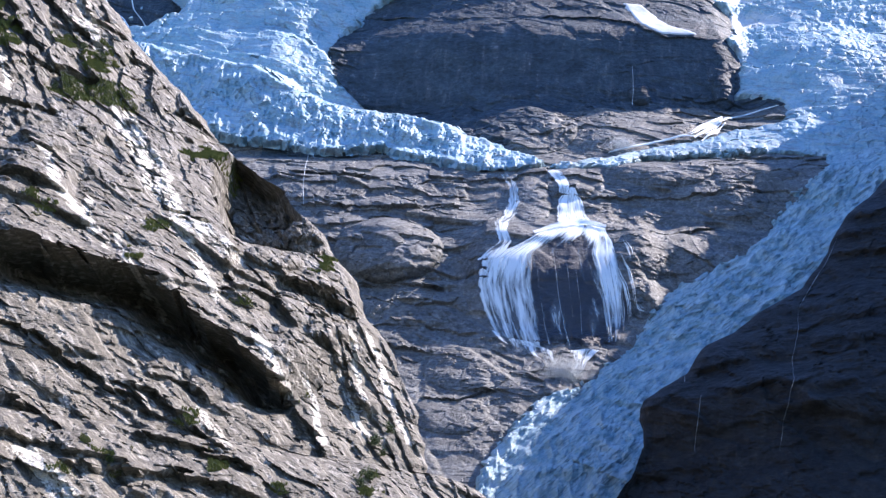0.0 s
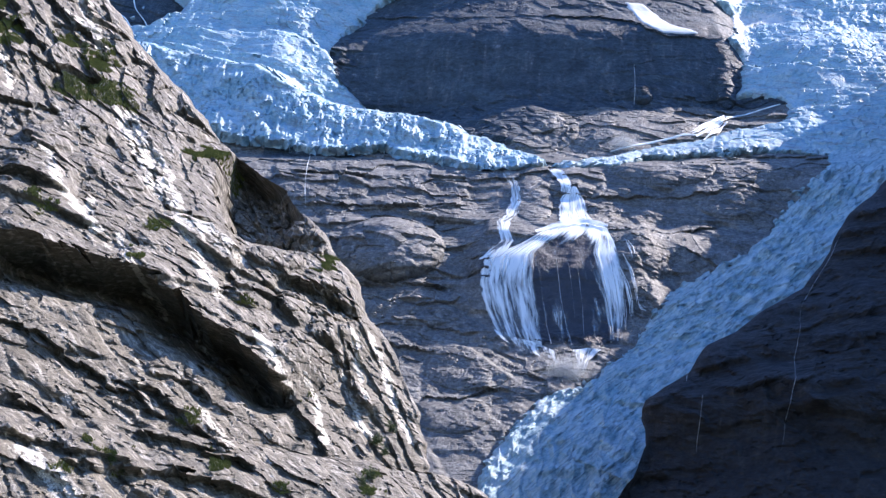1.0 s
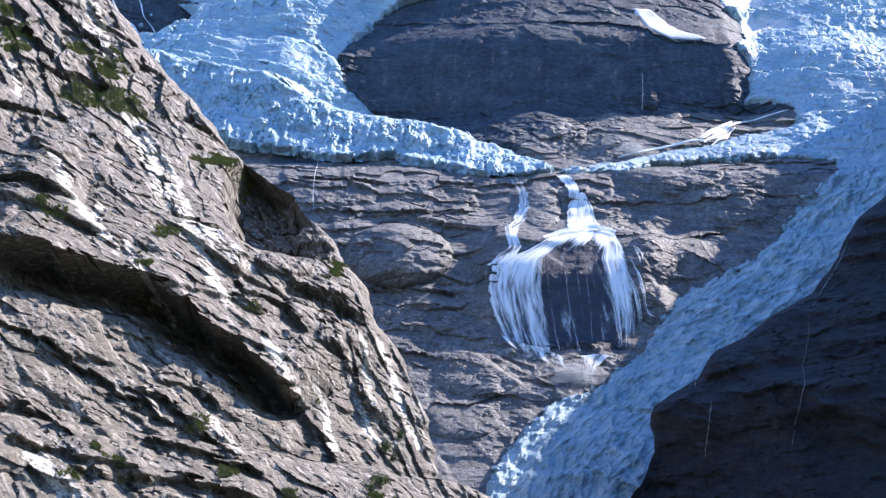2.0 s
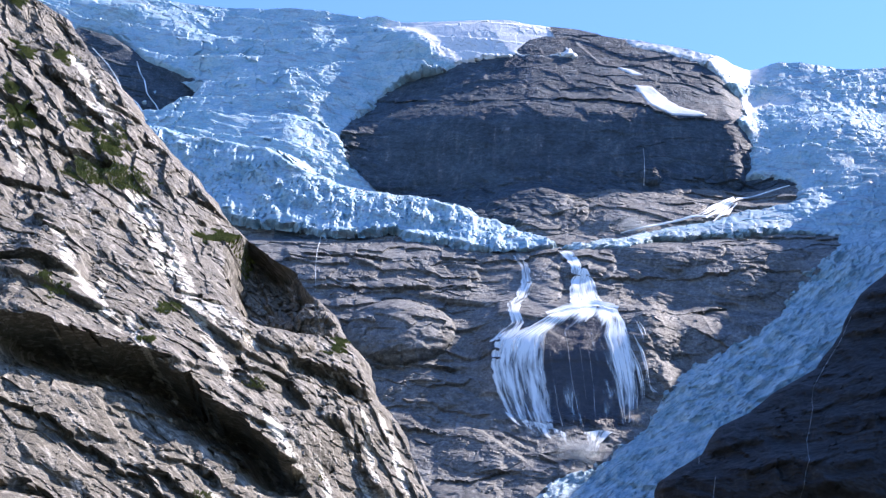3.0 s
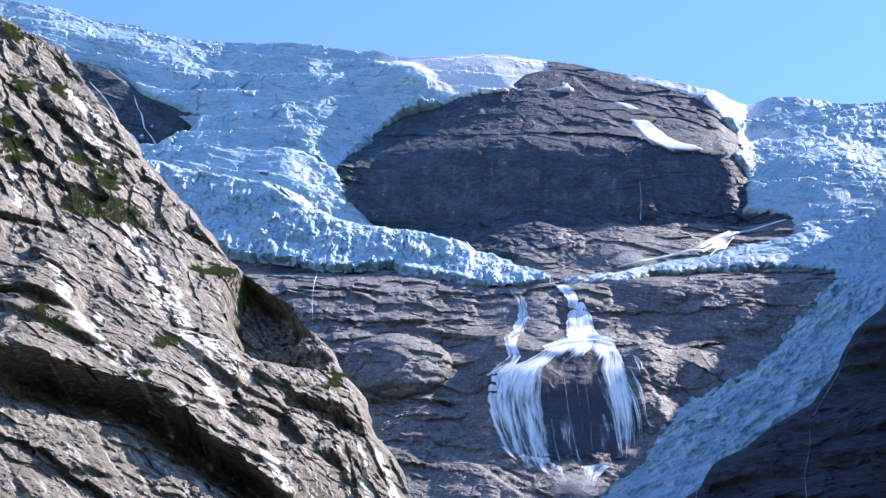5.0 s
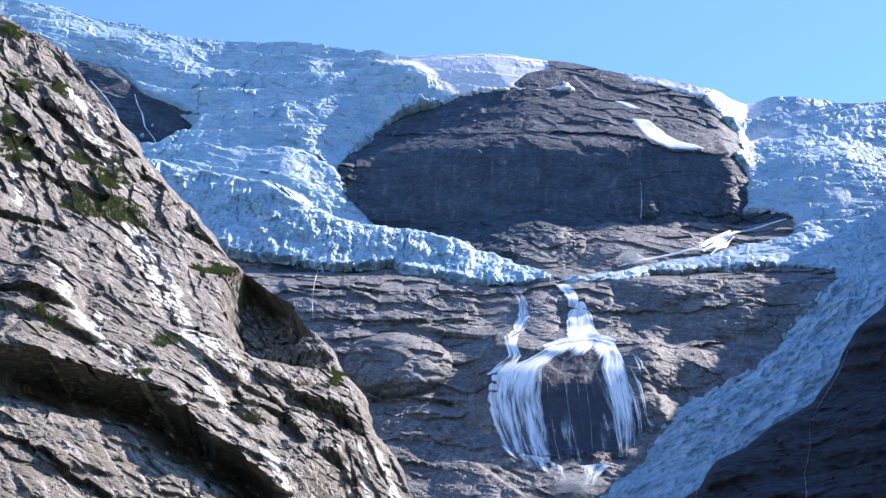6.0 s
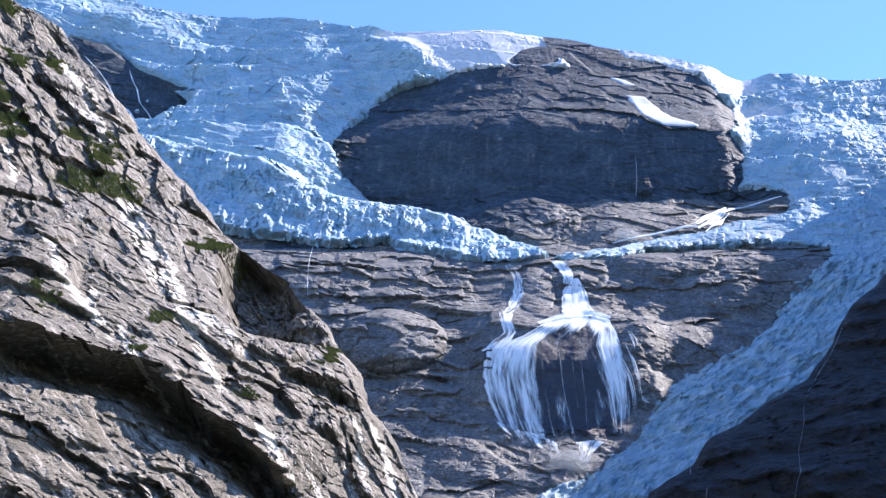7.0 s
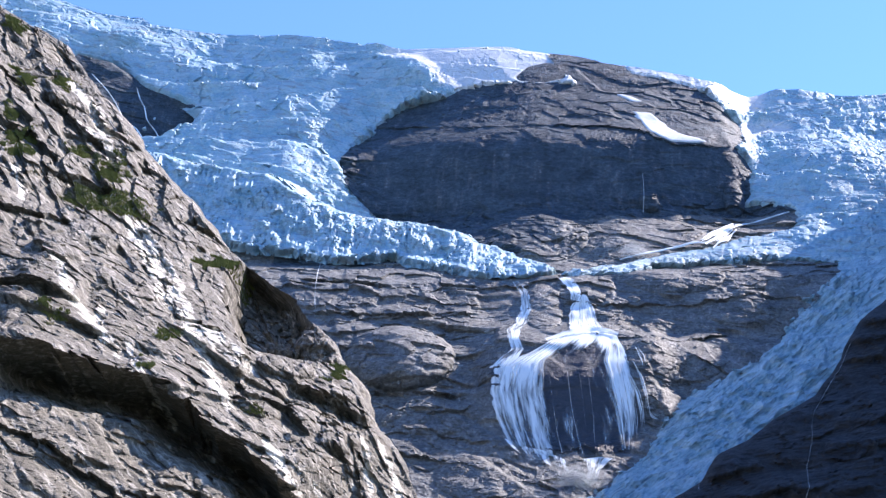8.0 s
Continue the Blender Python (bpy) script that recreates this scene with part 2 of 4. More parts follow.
def sheet(name, xyz, mat, keep=None, parent=None, smooth=True, flow=None, pale=None, wet=None):
    """A mesh from a grid of points; keep says which of its cells stay."""
    n, m, _ = xyz.shape
    ids = np.arange(n * m).reshape(n, m)
    quads = np.stack([ids[:-1, :-1], ids[:-1, 1:], ids[1:, 1:], ids[1:, :-1]], -1)
    quads = quads.reshape(-1, 4) if keep is None else quads[keep]
    used = np.zeros(n * m, bool)
    used[quads] = True
    new_id = np.cumsum(used) - 1
    co, quads = xyz.reshape(-1, 3)[used], new_id[quads]
    me = bpy.data.meshes.new(name)
    me.vertices.add(len(co))
    me.vertices.foreach_set("co", co.astype(np.float32).ravel())
    me.loops.add(quads.size)
    me.loops.foreach_set("vertex_index", quads.astype(np.int32).ravel())
    me.polygons.add(len(quads))
    me.polygons.foreach_set("loop_start", np.arange(0, quads.size, 4, dtype=np.int32))
    me.polygons.foreach_set("use_smooth", np.full(len(quads), smooth))
    me.update(calc_edges=True)
    me.materials.append(mat)
    if flow is not None:
        at = me.attributes.new("flow", "FLOAT_VECTOR", "POINT")
        at.data.foreach_set("vector", flow.astype(np.float32).ravel())
    if pale is not None:
        me.attributes.new("pale", "FLOAT", "POINT").data.foreach_set("value", pale.ravel()[used].astype(np.float32))
    if wet is not None:
        me.attributes.new("wet", "FLOAT", "POINT").data.foreach_set("value", wet.ravel()[used].astype(np.float32))
    ob = new(name, me)
    if parent:
        ob.parent = parent
    return ob


def ss(a, b, x):
    """Smooth step from a to b."""
    t = np.clip((x - a) / (b - a), 0, 1)
    return t * t * (3 - 2 * t)


# Height against distance of the valley head, along its middle line, with and without the rock dome.
BED_Z = [0, 240, 432, 470, 600, 640, 724, 768, 884, 1010, 1062, 1188, 1291, 1500]
BED_ICE = [1200, 1635, 1845, 1880, 1972, 2006, 2081, 2165, 2278, 2399, 2449, 2568, 2665, 2860]
BED_DOME = [1200, 1635, 1845, 1880, 1972, 2006, 2081, 2165, 2284, 2312, 2365, 2462, 2556, 2790]


def soft_profile(z, zs, ys):
    """A polyline profile with its kinks rounded."""
    return sum(np.interp(z + o, zs, ys) for o in (-18, -9, 0, 9, 18)) / 5


def bed(x, z):
    """Distance of the bare rock of the valley head at x and height z."""
    x, z = np.asarray(x, float), np.asarray(z, float)
    w = ss(-230, -40, x) * (1 - ss(405, 482, x))
    y = soft_profile(z, BED_Z, BED_ICE) * (1 - w) + soft_profile(z, BED_Z, BED_DOME) * w
    # the dome is rounded in plan
    y = y + w * ss(800, 900, z) * np.where(x < 150, 0.0010, 0.00035) * (x - 150) ** 2
    y = y - 32 * np.exp(-((x + 180) / 90) ** 2) * ss(850, 960, z)
    # flanks of the basin come forward on both sides, the gully of the right tongue cuts back
    y = y - 0.0002 * np.clip(-x - 100, 0, None) ** 2
    # the upper wall stands steeper right of the fall
    y = y - 0.3 * (z - 670) * ss(190, 240, x) * (1 - ss(470, 520, x)) * ss(600, 625, z) * (1 - ss(715, 740, z))
    # steep rounded buttress under the fall
    q = ((x - 150) / 104) ** 2
    y = y - np.interp(z, [428, 446, 470, 540, 560, 590, 612, 640], [0, 2, 8, 33, 36, 31, 18, 0]) * np.exp(-q ** 4)
    return y


# ---- plan of the valley head: x across and height, in metres ----
SKY = [(-904, 1471), (-759, 1454), (-698, 1431), (-661, 1432), (-609, 1410), (-560, 1398), (-508, 1393), (-489, 1369), (-431, 1361), (-364, 1353), (-266, 1335), (-169, 1313), (-75, 1281), (17, 1261), (106, 1251), (171, 1237), (210, 1232), (244, 1212), (277, 1201), (320, 1190), (363, 1180), (397, 1169), (430, 1167), (466, 1175), (554, 1181), (640, 1171), (701, 1175), (831, 1164)]
ICE_LEFT_EDGE = [(-1066, 1698), (120, 1779), (200, 1386), (176, 1250), (175, 1239), (182, 1196), (208, 1147), (152, 1142), (101, 1152), (67, 1148), (29, 1140), (7, 1130), (-27, 1123), (-52, 1114), (-78, 1093), (-103, 1057), (-125, 1024), (-139, 985), (-130, 952), (-115, 927), (-83, 897), (-56, 863), (-18, 845), (35, 820), (49, 804), (86, 785), (120, 761), (145, 727), (117, 719), (81, 716), (32, 723), (4, 743), (-32, 751), (-61, 770), (-134, 763), (-179, 775), (-246, 788), (-284, 799), (-445, 865), (-785, 822)]
ICE_RIGHT_EDGE = [(298, 1393), (258, 1212), (283, 1170), (317, 1168), (359, 1154), (392, 1137), (414, 1108), (440, 1090), (436, 1050), (418, 1012), (435, 985), (423, 932), (416, 901), (441, 899), (474, 880), (485, 847), (405, 825), (339, 798), (268, 776), (221, 756), (161, 738), (145, 724), (165, 716), (222, 720), (285, 751), (367, 761), (450, 770), (501, 760), (491, 727), (445, 683), (409, 641), (395, 607), (356, 576), (324, 558), (289, 535), (256, 507), (237, 475), (220, 446), (177, 408), (151, 385), (127, 381), (87, 344), (59, 302), (44, 270), (48, 222), (234, 222), (674, 448), (1116, 1454)]
OUTCROP_EDGE = [(-584, 1267), (-528, 1252), (-490, 1217), (-472, 1193), (-434, 1175), (-400, 1154), (-376, 1126), (-382, 1101), (-406, 1075), (-417, 1065), (-475, 1035), (-520, 1085), (-570, 1150), (-625, 1230)]
NUNATAK = [(121, 1167), (137, 1187), (159, 1196), (177, 1190), (181, 1170), (153, 1161)]
SNOWFIELD = [(-60, 1310), (190, 1310), (190, 1230), (183, 1197), (208, 1147), (152, 1144), (101, 1152), (76, 1151), (29, 1144), (-1, 1159), (-37, 1220), (-90, 1270)]
SNOW_CREST = [(250, 1230), (400, 1230), (510, 1200), (495, 1165), (483, 1131), (437, 1122), (402, 1145), (360, 1161), (309, 1170), (270, 1168)]
SNOW_SHELF = [(444, 1084), (486, 1107), (515, 1083), (478, 1071), (438, 1049)]
LUMPS = [(-48, 578, 62, 48, 34), (357, 664, 48, 33, 10), (283, 714, 63, 30, 9), (119, 661, 25, 43, 9), (39, 408, 47, 31, 10), (-133, 683, 55, 28, 9), (269, 577, 55, 35, 9), (275, 818, 105, 54, 12), (126, 828, 68, 61, 14), (-15, 495, 56, 28, 8), (20, 348, 40, 25, 9), (288, 903, 16, 18, 13), (408, 915, 15, 30, 12)]
WALL_LEDGES = [
    ([(-201, 729), (-171, 716), (-30, 694), (-9, 662)], 9, 5, 26),
    ([(166, 600), (193, 601), (273, 603), (342, 624)], 8, 4, 22),
    ([(-97, 529), (-85, 529), (-15, 525), (23, 521)], 12, 10, 30),
    ([(-75, 452), (-57, 448), (27, 424), (51, 412)], 8, 6, 28),
    ([(-165, 655), (-151, 651), (-56, 645), (51, 651)], 7, 5, 24),
    ([(-121, 1087), (-53, 1065), (94, 1042), (207, 1043), (279, 1035), (326, 1005), (417, 1005), (449, 1019)], 5, 6, 45),
    ([(134, 672), (174, 664), (283, 667), (382, 683)], 7, 5, 20),
    ([(-14, 370), (21, 366), (67, 385)], 7, 5, 25),
]
ICE_STEP = [(-455, 981), (-431, 976), (-381, 963), (-306, 942), (-246, 916), (-174, 875), (-72, 850), (34, 808), (113, 764), (149, 724)]
TONGUE_AXIS = [(687, 948), (571, 764), (483, 651), (397, 568), (314, 495), (238, 439), (169, 370), (111, 299), (89, 228)]
PATCHES = [
    ([(260, 1129), (282, 1124), (302, 1106), (278, 1107)], "thin bright snow patch on the shoulder of the dome"),
    ([(276, 1084), (307, 1081), (338, 1030), (387, 1009), (324, 1005), (297, 1025)], "long wedge-shaped snow patch on the shoulder of the dome"),
]
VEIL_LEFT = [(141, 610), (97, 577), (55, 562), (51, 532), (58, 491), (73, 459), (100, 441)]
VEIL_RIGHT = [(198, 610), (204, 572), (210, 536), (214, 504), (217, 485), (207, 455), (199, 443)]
VEIL_STATIONS = [
    [(133, 601), (150, 611), (172, 614), (190, 611), (200, 603)],
    [(98, 574), (127, 590), (160, 597), (188, 591), (206, 576)],
    [(56, 555), (92, 556), (135, 566), (178, 564), (211, 546)],
    [(51, 527), (86, 520), (137, 525), (186, 515), (213, 515)],
    [(56, 490), (92, 480), (142, 490), (190, 480), (215, 486)],
    [(68, 459), (100, 440), (146, 436), (191, 446), (209, 450)],
]
CHUTE_STATIONS = [[(140, 710), (150, 714), (160, 709)], [(149, 695), (158, 697), (167, 694)], [(152, 680), (160, 681), (168, 679)], [(154, 670), (161, 671), (168, 670)]]
BELL_STATIONS = [[(163, 677), (169, 679), (174, 677)], [(151, 660), (168, 664), (181, 658)], [(147, 632), (166, 634), (185, 630)], [(145, 609), (166, 611), (188, 608)]]
PLUNGE_STATIONS = [[(148, 434), (165, 437), (181, 434)], [(150, 428), (162, 427), (174, 428)], [(152, 418), (158, 415), (165, 419)], [(146, 404), (153, 402), (160, 405)]]
VEIL_THREADS = [
    ([(137, 566), (139, 530), (141, 498), (145, 467), (149, 441)], 2.2),
    ([(160, 550), (162, 525), (164, 490), (163, 454)], 1.5),
    ([(118, 540), (121, 500), (124, 465), (127, 442)], 2.4),
    ([(199, 480), (201, 462), (203, 448)], 2.0),
    ([(150, 560), (153, 520), (155, 478)], 0.8),
]
RILLS = [
    [(218, 582), (222, 568), (224, 553)],
    [(212, 560), (220, 540), (224, 515), (226, 496)],
    [(206, 545), (214, 520), (218, 498), (217, 480)],
    [(226, 497), (230, 491), (236, 489)],
]
LIP = [(117, 594), (141, 606), (175, 613), (201, 605)]
FOOT_STATIONS = [[(64, 463), (82, 452), (106, 446), (122, 437), (131, 431)], [(70, 452), (86, 444), (108, 435), (122, 427), (132, 423)], [(76, 446), (92, 434), (112, 424), (124, 416), (134, 412)]]
SIDE_STATIONS = [[(84, 707), (95, 710)], [(92, 690), (105, 690)], [(92, 655), (107, 656)], [(83, 630), (100, 630)], [(73, 616), (90, 616)], [(74, 596), (88, 597)], [(77, 580), (92, 581)], [(62, 567), (86, 566)], [(50, 556), (78, 553)]]
THREAD = [(-157, 763), (-155, 723), (-154, 688), (-151, 651)]
STREAM_A = [(474, 880), (447, 872), (423, 864), (398, 856)]
STREAM_B = [(402, 858), (377, 835), (359, 815), (343, 801)]
STREAM_C = [(347, 804), (329, 804), (293, 791), (262, 781), (227, 767)]
OUTCROP_THREADS = [[(-552, 1217), (-522, 1180), (-506, 1154), (-491, 1122), (-470, 1106), (-449, 1071)], [(-480, 1192), (-474, 1172), (-463, 1151), (-457, 1125), (-441, 1104), (-433, 1088), (-415, 1070)]]
THREAD_DOME = [(280, 951), (280, 928), (276, 884)]
SPUR_LEFT = [(50, 90), (46, 142), (37, 153), (31, 160), (17, 167), (-2, 171), (-4, 187), (-8, 214), (-19, 242), (-30, 268), (-41, 290), (-48, 313), (-62, 332), (-74, 356), (-93, 376), (-104, 397), (-126, 416), (-142, 429), (-153, 441), (-168, 465), (-189, 495), (-209, 520), (-226, 542), (-247, 576), (-274, 615), (-299, 648), (-323, 687), (-355, 712), (-391, 741), (-437, 803), (-470, 860)]
RIB_LUMPS = [(-97, 311, 17, 11, 12), (-106, 272, 14, 13, 10), (-84, 276, 9, 12, 8), (-60, 262, 12, 15, 6)]
GULLY = [(-144, 447), (-148, 400), (-139, 352), (-133, 332), (-119, 308), (-121, 288), (-122, 262)]
CLIFF_LEDGES_A = [
    ([(-250, 272), (-232, 273), (-197, 268), (-164, 270), (-149, 261), (-132, 246), (-107, 233), (-93, 221), (-72, 204)], 42, 27, 70),
    ([(-232, 224), (-203, 218), (-186, 205), (-163, 189), (-140, 182)], 7, 5, 30),
    ([(-96, 298), (-72, 293), (-58, 287), (-42, 280)], 16, 26, 24),
    ([(-294, 405), (-281, 414), (-260, 407), (-236, 408)], 8, 8, 25),
    ([(-310, 591), (-299, 578), (-270, 541), (-236, 507)], 8, 8, 20),
    ([(-174, 140), (-149, 137), (-123, 141), (-80, 134)], 10, 10, 30),
    ([(-277, 331), (-267, 331), (-237, 329), (-215, 322)], 9, 8, 25),
    ([(-210, 411), (-192, 391), (-175, 366), (-166, 351)], 4, 2.5, 18),
]
CLIFF_LEDGES_B = [
    ([(-163, 338), (-154, 331), (-140, 327), (-134, 331)], 6, 4, 16),
    ([(-361, 595), (-340, 607), (-302, 564)], 7, 6, 20),
    ([(-278, 599), (-257, 553), (-231, 539)], 8, 8, 16),
    ([(-150, 166), (-131, 163), (-112, 158), (-88, 150)], 10, 9, 25),
    ([(-183, 464), (-170, 455), (-150, 444)], 8, 9, 16),
    ([(-124, 287), (-116, 277), (-90, 271), (-76, 254)], 9, 12, 22),
    ([(-226, 177), (-217, 176), (-199, 175), (-172, 158)], 9, 9, 22),
    ([(-160, 197), (-149, 195), (-131, 183), (-99, 157)], 8, 8, 20),
]
CLIFF_LEDGES_C = [
    ([(-90, 212), (-80, 204), (-69, 192), (-54, 169)], 9, 11, 18),
    ([(-65, 258), (-58, 250), (-47, 231), (-39, 204)], 9, 14, 14),
    ([(-333, 529), (-320, 531), (-294, 513), (-263, 476)], 8, 9, 20),
    ([(-276, 475), (-267, 472), (-252, 473), (-228, 466)], 9, 9, 20),
    ([(-251, 379), (-240, 371), (-225, 359), (-212, 341)], 6, 6, 16),
    ([(-153, 208), (-145, 203), (-131, 202), (-116, 191)], 6, 6, 16),
    ([(-197, 154), (-183, 148), (-167, 146), (-140, 141)], 8, 9, 18),
]
CLIFF_LEDGES = CLIFF_LEDGES_A + CLIFF_LEDGES_B + CLIFF_LEDGES_C
GRASS_HIGH = [
    [(-265, 444), (-256, 465), (-234, 471), (-200, 467), (-204, 444), (-240, 428)],
    [(-168, 404), (-140, 424), (-139, 408), (-160, 393)],
    [(-233, 311), (-221, 313), (-209, 303), (-215, 297)],
    [(-174, 286), (-167, 289), (-156, 278), (-160, 273)],
    [(-309, 498), (-304, 514), (-282, 479), (-295, 473)],
    [(-256, 500), (-244, 511), (-229, 479), (-241, 470)],
    [(-372, 713), (-347, 687), (-347, 666), (-359, 673)],
    [(-76, 311), (-65, 330), (-60, 309), (-71, 300)],
]
GRASS_LOW = [
    [(-339, 615), (-323, 613), (-312, 582), (-326, 585)],
    [(-315, 629), (-298, 616), (-293, 590), (-304, 597)],
    [(-115, 269), (-104, 269), (-101, 258), (-110, 258)],
    [(-114, 157), (-101, 158), (-97, 146), (-109, 145)],
    [(-161, 153), (-148, 150), (-143, 134), (-153, 135)],
    [(-42, 156), (-29, 161), (-27, 145), (-38, 142)],
    [(-82, 143), (-65, 144), (-61, 135), (-80, 133)],
    [(-134, 185), (-122, 184), (-119, 176), (-130, 176)],
    [(-174, 148), (-166, 145), (-165, 134), (-171, 136)],
    [(-167, 315), (-159, 317), (-156, 304), (-163, 303)],
    [(-246, 531), (-230, 512), (-225, 487), (-235, 497)],
    [(-78, 214), (-68, 213), (-65, 204), (-75, 204)],
]
GRASS_LEDGES = [
    [(-304, 511), (-301, 522), (-289, 514), (-289, 499), (-297, 499)],
    [(-317, 534), (-315, 545), (-307, 530), (-308, 515)],
    [(-273, 512), (-269, 526), (-259, 516), (-258, 498), (-266, 497)],
    [(-251, 494), (-244, 505), (-233, 502), (-234, 488), (-245, 483)],
    [(-168, 403), (-158, 419), (-141, 425), (-140, 409), (-160, 396)],
    [(-283, 459), (-279, 469), (-273, 463), (-276, 453)],
]
GRASS_PATCHES = GRASS_HIGH + GRASS_LOW + GRASS_LEDGES
BUSHES = [(-31, 184), (-24, 195), (-27, 178), (-37, 149), (-33, 154), (-98, 139), (-151, 143), (-146, 139), (-248, 497), (-238, 495), (-255, 446)]
PALE_HIGH = [
    ([(-210, 422), (-192, 389), (-180, 368), (-167, 342)], 8),
    ([(-180, 392), (-164, 359), (-150, 329)], 5),
    ([(-153, 328), (-138, 323), (-127, 313), (-118, 303)], 9),
    ([(-154, 322), (-140, 296), (-130, 277), (-122, 262)], 6),
    ([(-233, 361), (-214, 329), (-197, 304), (-183, 285)], 5),
    ([(-201, 323), (-191, 301), (-181, 281)], 4),
    ([(-298, 616), (-278, 587), (-262, 558)], 9),
    ([(-272, 545), (-261, 539), (-251, 531)], 8),
]
PALE_LOW = [
    ([(-98, 241), (-92, 234), (-87, 225)], 5),
    ([(-186, 144), (-177, 135), (-169, 122)], 7),
    ([(-123, 188), (-115, 177), (-104, 162)], 5),
    ([(-289, 464), (-281, 446), (-274, 428)], 4),
    ([(-219, 444), (-210, 428), (-199, 404)], 4),
    ([(-178, 292), (-164, 268), (-157, 257)], 4),
    ([(-50, 262), (-44, 240), (-39, 215)], 4),
    ([(-73, 220), (-65, 198), (-61, 180)], 4),
]
PALE_FALL_LINE = [
    ([(-208, 438), (-192, 404), (-180, 376), (-164, 349)], 7),
    ([(-159, 337), (-147, 322), (-134, 310), (-120, 304)], 8),
    ([(-149, 315), (-140, 298), (-131, 282), (-124, 265)], 6),
    ([(-184, 143), (-174, 136), (-169, 128), (-163, 123)], 7),
    ([(-95, 237), (-88, 224), (-80, 208)], 6),
    ([(-54, 231), (-46, 207), (-36, 190)], 5),
    ([(-272, 583), (-260, 552), (-245, 513)], 8),
    ([(-39, 263), (-28, 238), (-21, 213), (-13, 191)], 5),
]
PALE_SLABS = PALE_HIGH + PALE_LOW + PALE_FALL_LINE
CLIFF_THREADS = [
    [(382, 487), (367, 459), (353, 439), (328, 402)],
    [(328, 402), (318, 371), (306, 338), (293, 296), (282, 252)],
    [(227, 307), (223, 287), (219, 258)],
    [(222, 339), (218, 325)],
]
SPRAY_FOOT = [(138, 402)]
SPRAY_STREAM = [(246, 781)]


def crest(x):
    """Height of the skyline at x."""
    return np.interp(x, [p[0] for p in SKY], [p[1] for p in SKY])


def part_mask(x, z, size, seed):
    """Patches, 0 to 1."""
    return ss(-0.3, 0.3, fractal(x, z, size, 2, seed))


def slabs(t, hollow=0.0, share=0.2):
    """Laid-back slabs: each leans away as it rises, and the next one overhangs it, with a hollow under its foot."""
    f = t - np.floor(t)
    return (1 - f) * ss(0.0, 0.05, f) - hollow * np.sin(np.pi * np.clip((f - 1 + share) / share, 0, 1))


def boss(x, z, cx, cz, rx, rz, out):
    """A rounded lump of rock, out metres proud."""
    q = ((x - cx) / rx) ** 2 + ((z - cz) / rz) ** 2
    return out * np.sqrt(np.clip(1 - q, 0, None))


def overhang(x, z, line, deep, drop, fade, hollow=1.0):
    """Rock that juts out above a line, over a hollow drop metres high; the ledge dies out fade metres above it."""
    d, f = along(x, z, line)
    d = d + 5.0 * fractal(x, z, 34, 3, 3) + 1.6 * blocks(x / 9, z / 6, 4)[0]
    q = np.clip(-d / drop, 0, 1)
    r = np.where(d > 0, np.exp(-np.clip(d, 0, None) / fade), np.clip(1 - 5 * q, 0, 1)) - hollow * np.sin(np.pi * q ** 0.6)
    return deep * r * ss(0.0, 0.12, f) * (1 - ss(0.88, 1.0, f))


def footing(row, slope):
    """Rows that carry the foot of a face down to the valley floor as a rough slope."""
    out = []
    for q in np.linspace(1, 0.08, 10):
        r = row.copy()
        r[:, 2] = -6 + (row[:, 2] + 6) * (1 - q)
        r[:, 1] = row[:, 1] - slope * (row[:, 2] - r[:, 2]) + 4 * fractal(row[:, 0], r[:, 2], 40, 4, 173)
        out.append(r)
    return np.array(out)


# ---- the rock of the valley head: wall, dome, outcrop ----
def broken(u, v, size, aspect, octaves, seed, warp=0.35, lean=0.0):
    """Jointed rock at several sizes: blocks that stand proud or back, each in its own plane. About -1 to 1 for the largest."""
    total, s = 0, size
    for k in range(octaves):
        wu, wv = warp * s * fractal(u, v, 1.7 * s, 2, seed + 50 + k), warp * s * fractal(u, v, 1.4 * s, 2, seed + 70 + k)
        depth, joint = blocks((u + wu) / s, (v + wv) / (s / aspect), seed + k, 1.0, lean)
        patch = 1 if k == 0 else 0.3 + 0.7 * ss(-0.3, 0.3, fractal(u, v, 3.5 * s, 2, seed + 90 + k))
        face = depth - 0.1 * np.exp(-(joint / 0.06) ** 2)
        total = total + (s / size) ** 0.8 * patch * (soften(face, 3 - 2 * k) if k < 2 else face)
        s = s * 0.42
    return total


def facets(u, v, size, aspect, octaves, seed, crack=0.055):
    """Split rock: plane faces with sharp edges and open cracks, each size broken into the next smaller. Metres."""
    total, s = 0, size
    for k in range(octaves):
        wu, wv = 0.22 * s * fractal(u, v, 1.4 * s, 3, seed + 40 + k), 0.22 * s * fractal(u, v, 1.2 * s, 3, seed + 60 + k)
        depth, joint = blocks((u + wu) / s, (v + wv) / (s / aspect), seed + k, 0.9)
        total = total + s * (0.075 * depth - crack * np.exp(-(joint / 0.05) ** 2) * part_mask(u, v, 2.5 * s, seed + 80 + k))
        s = s * 0.4
    return total


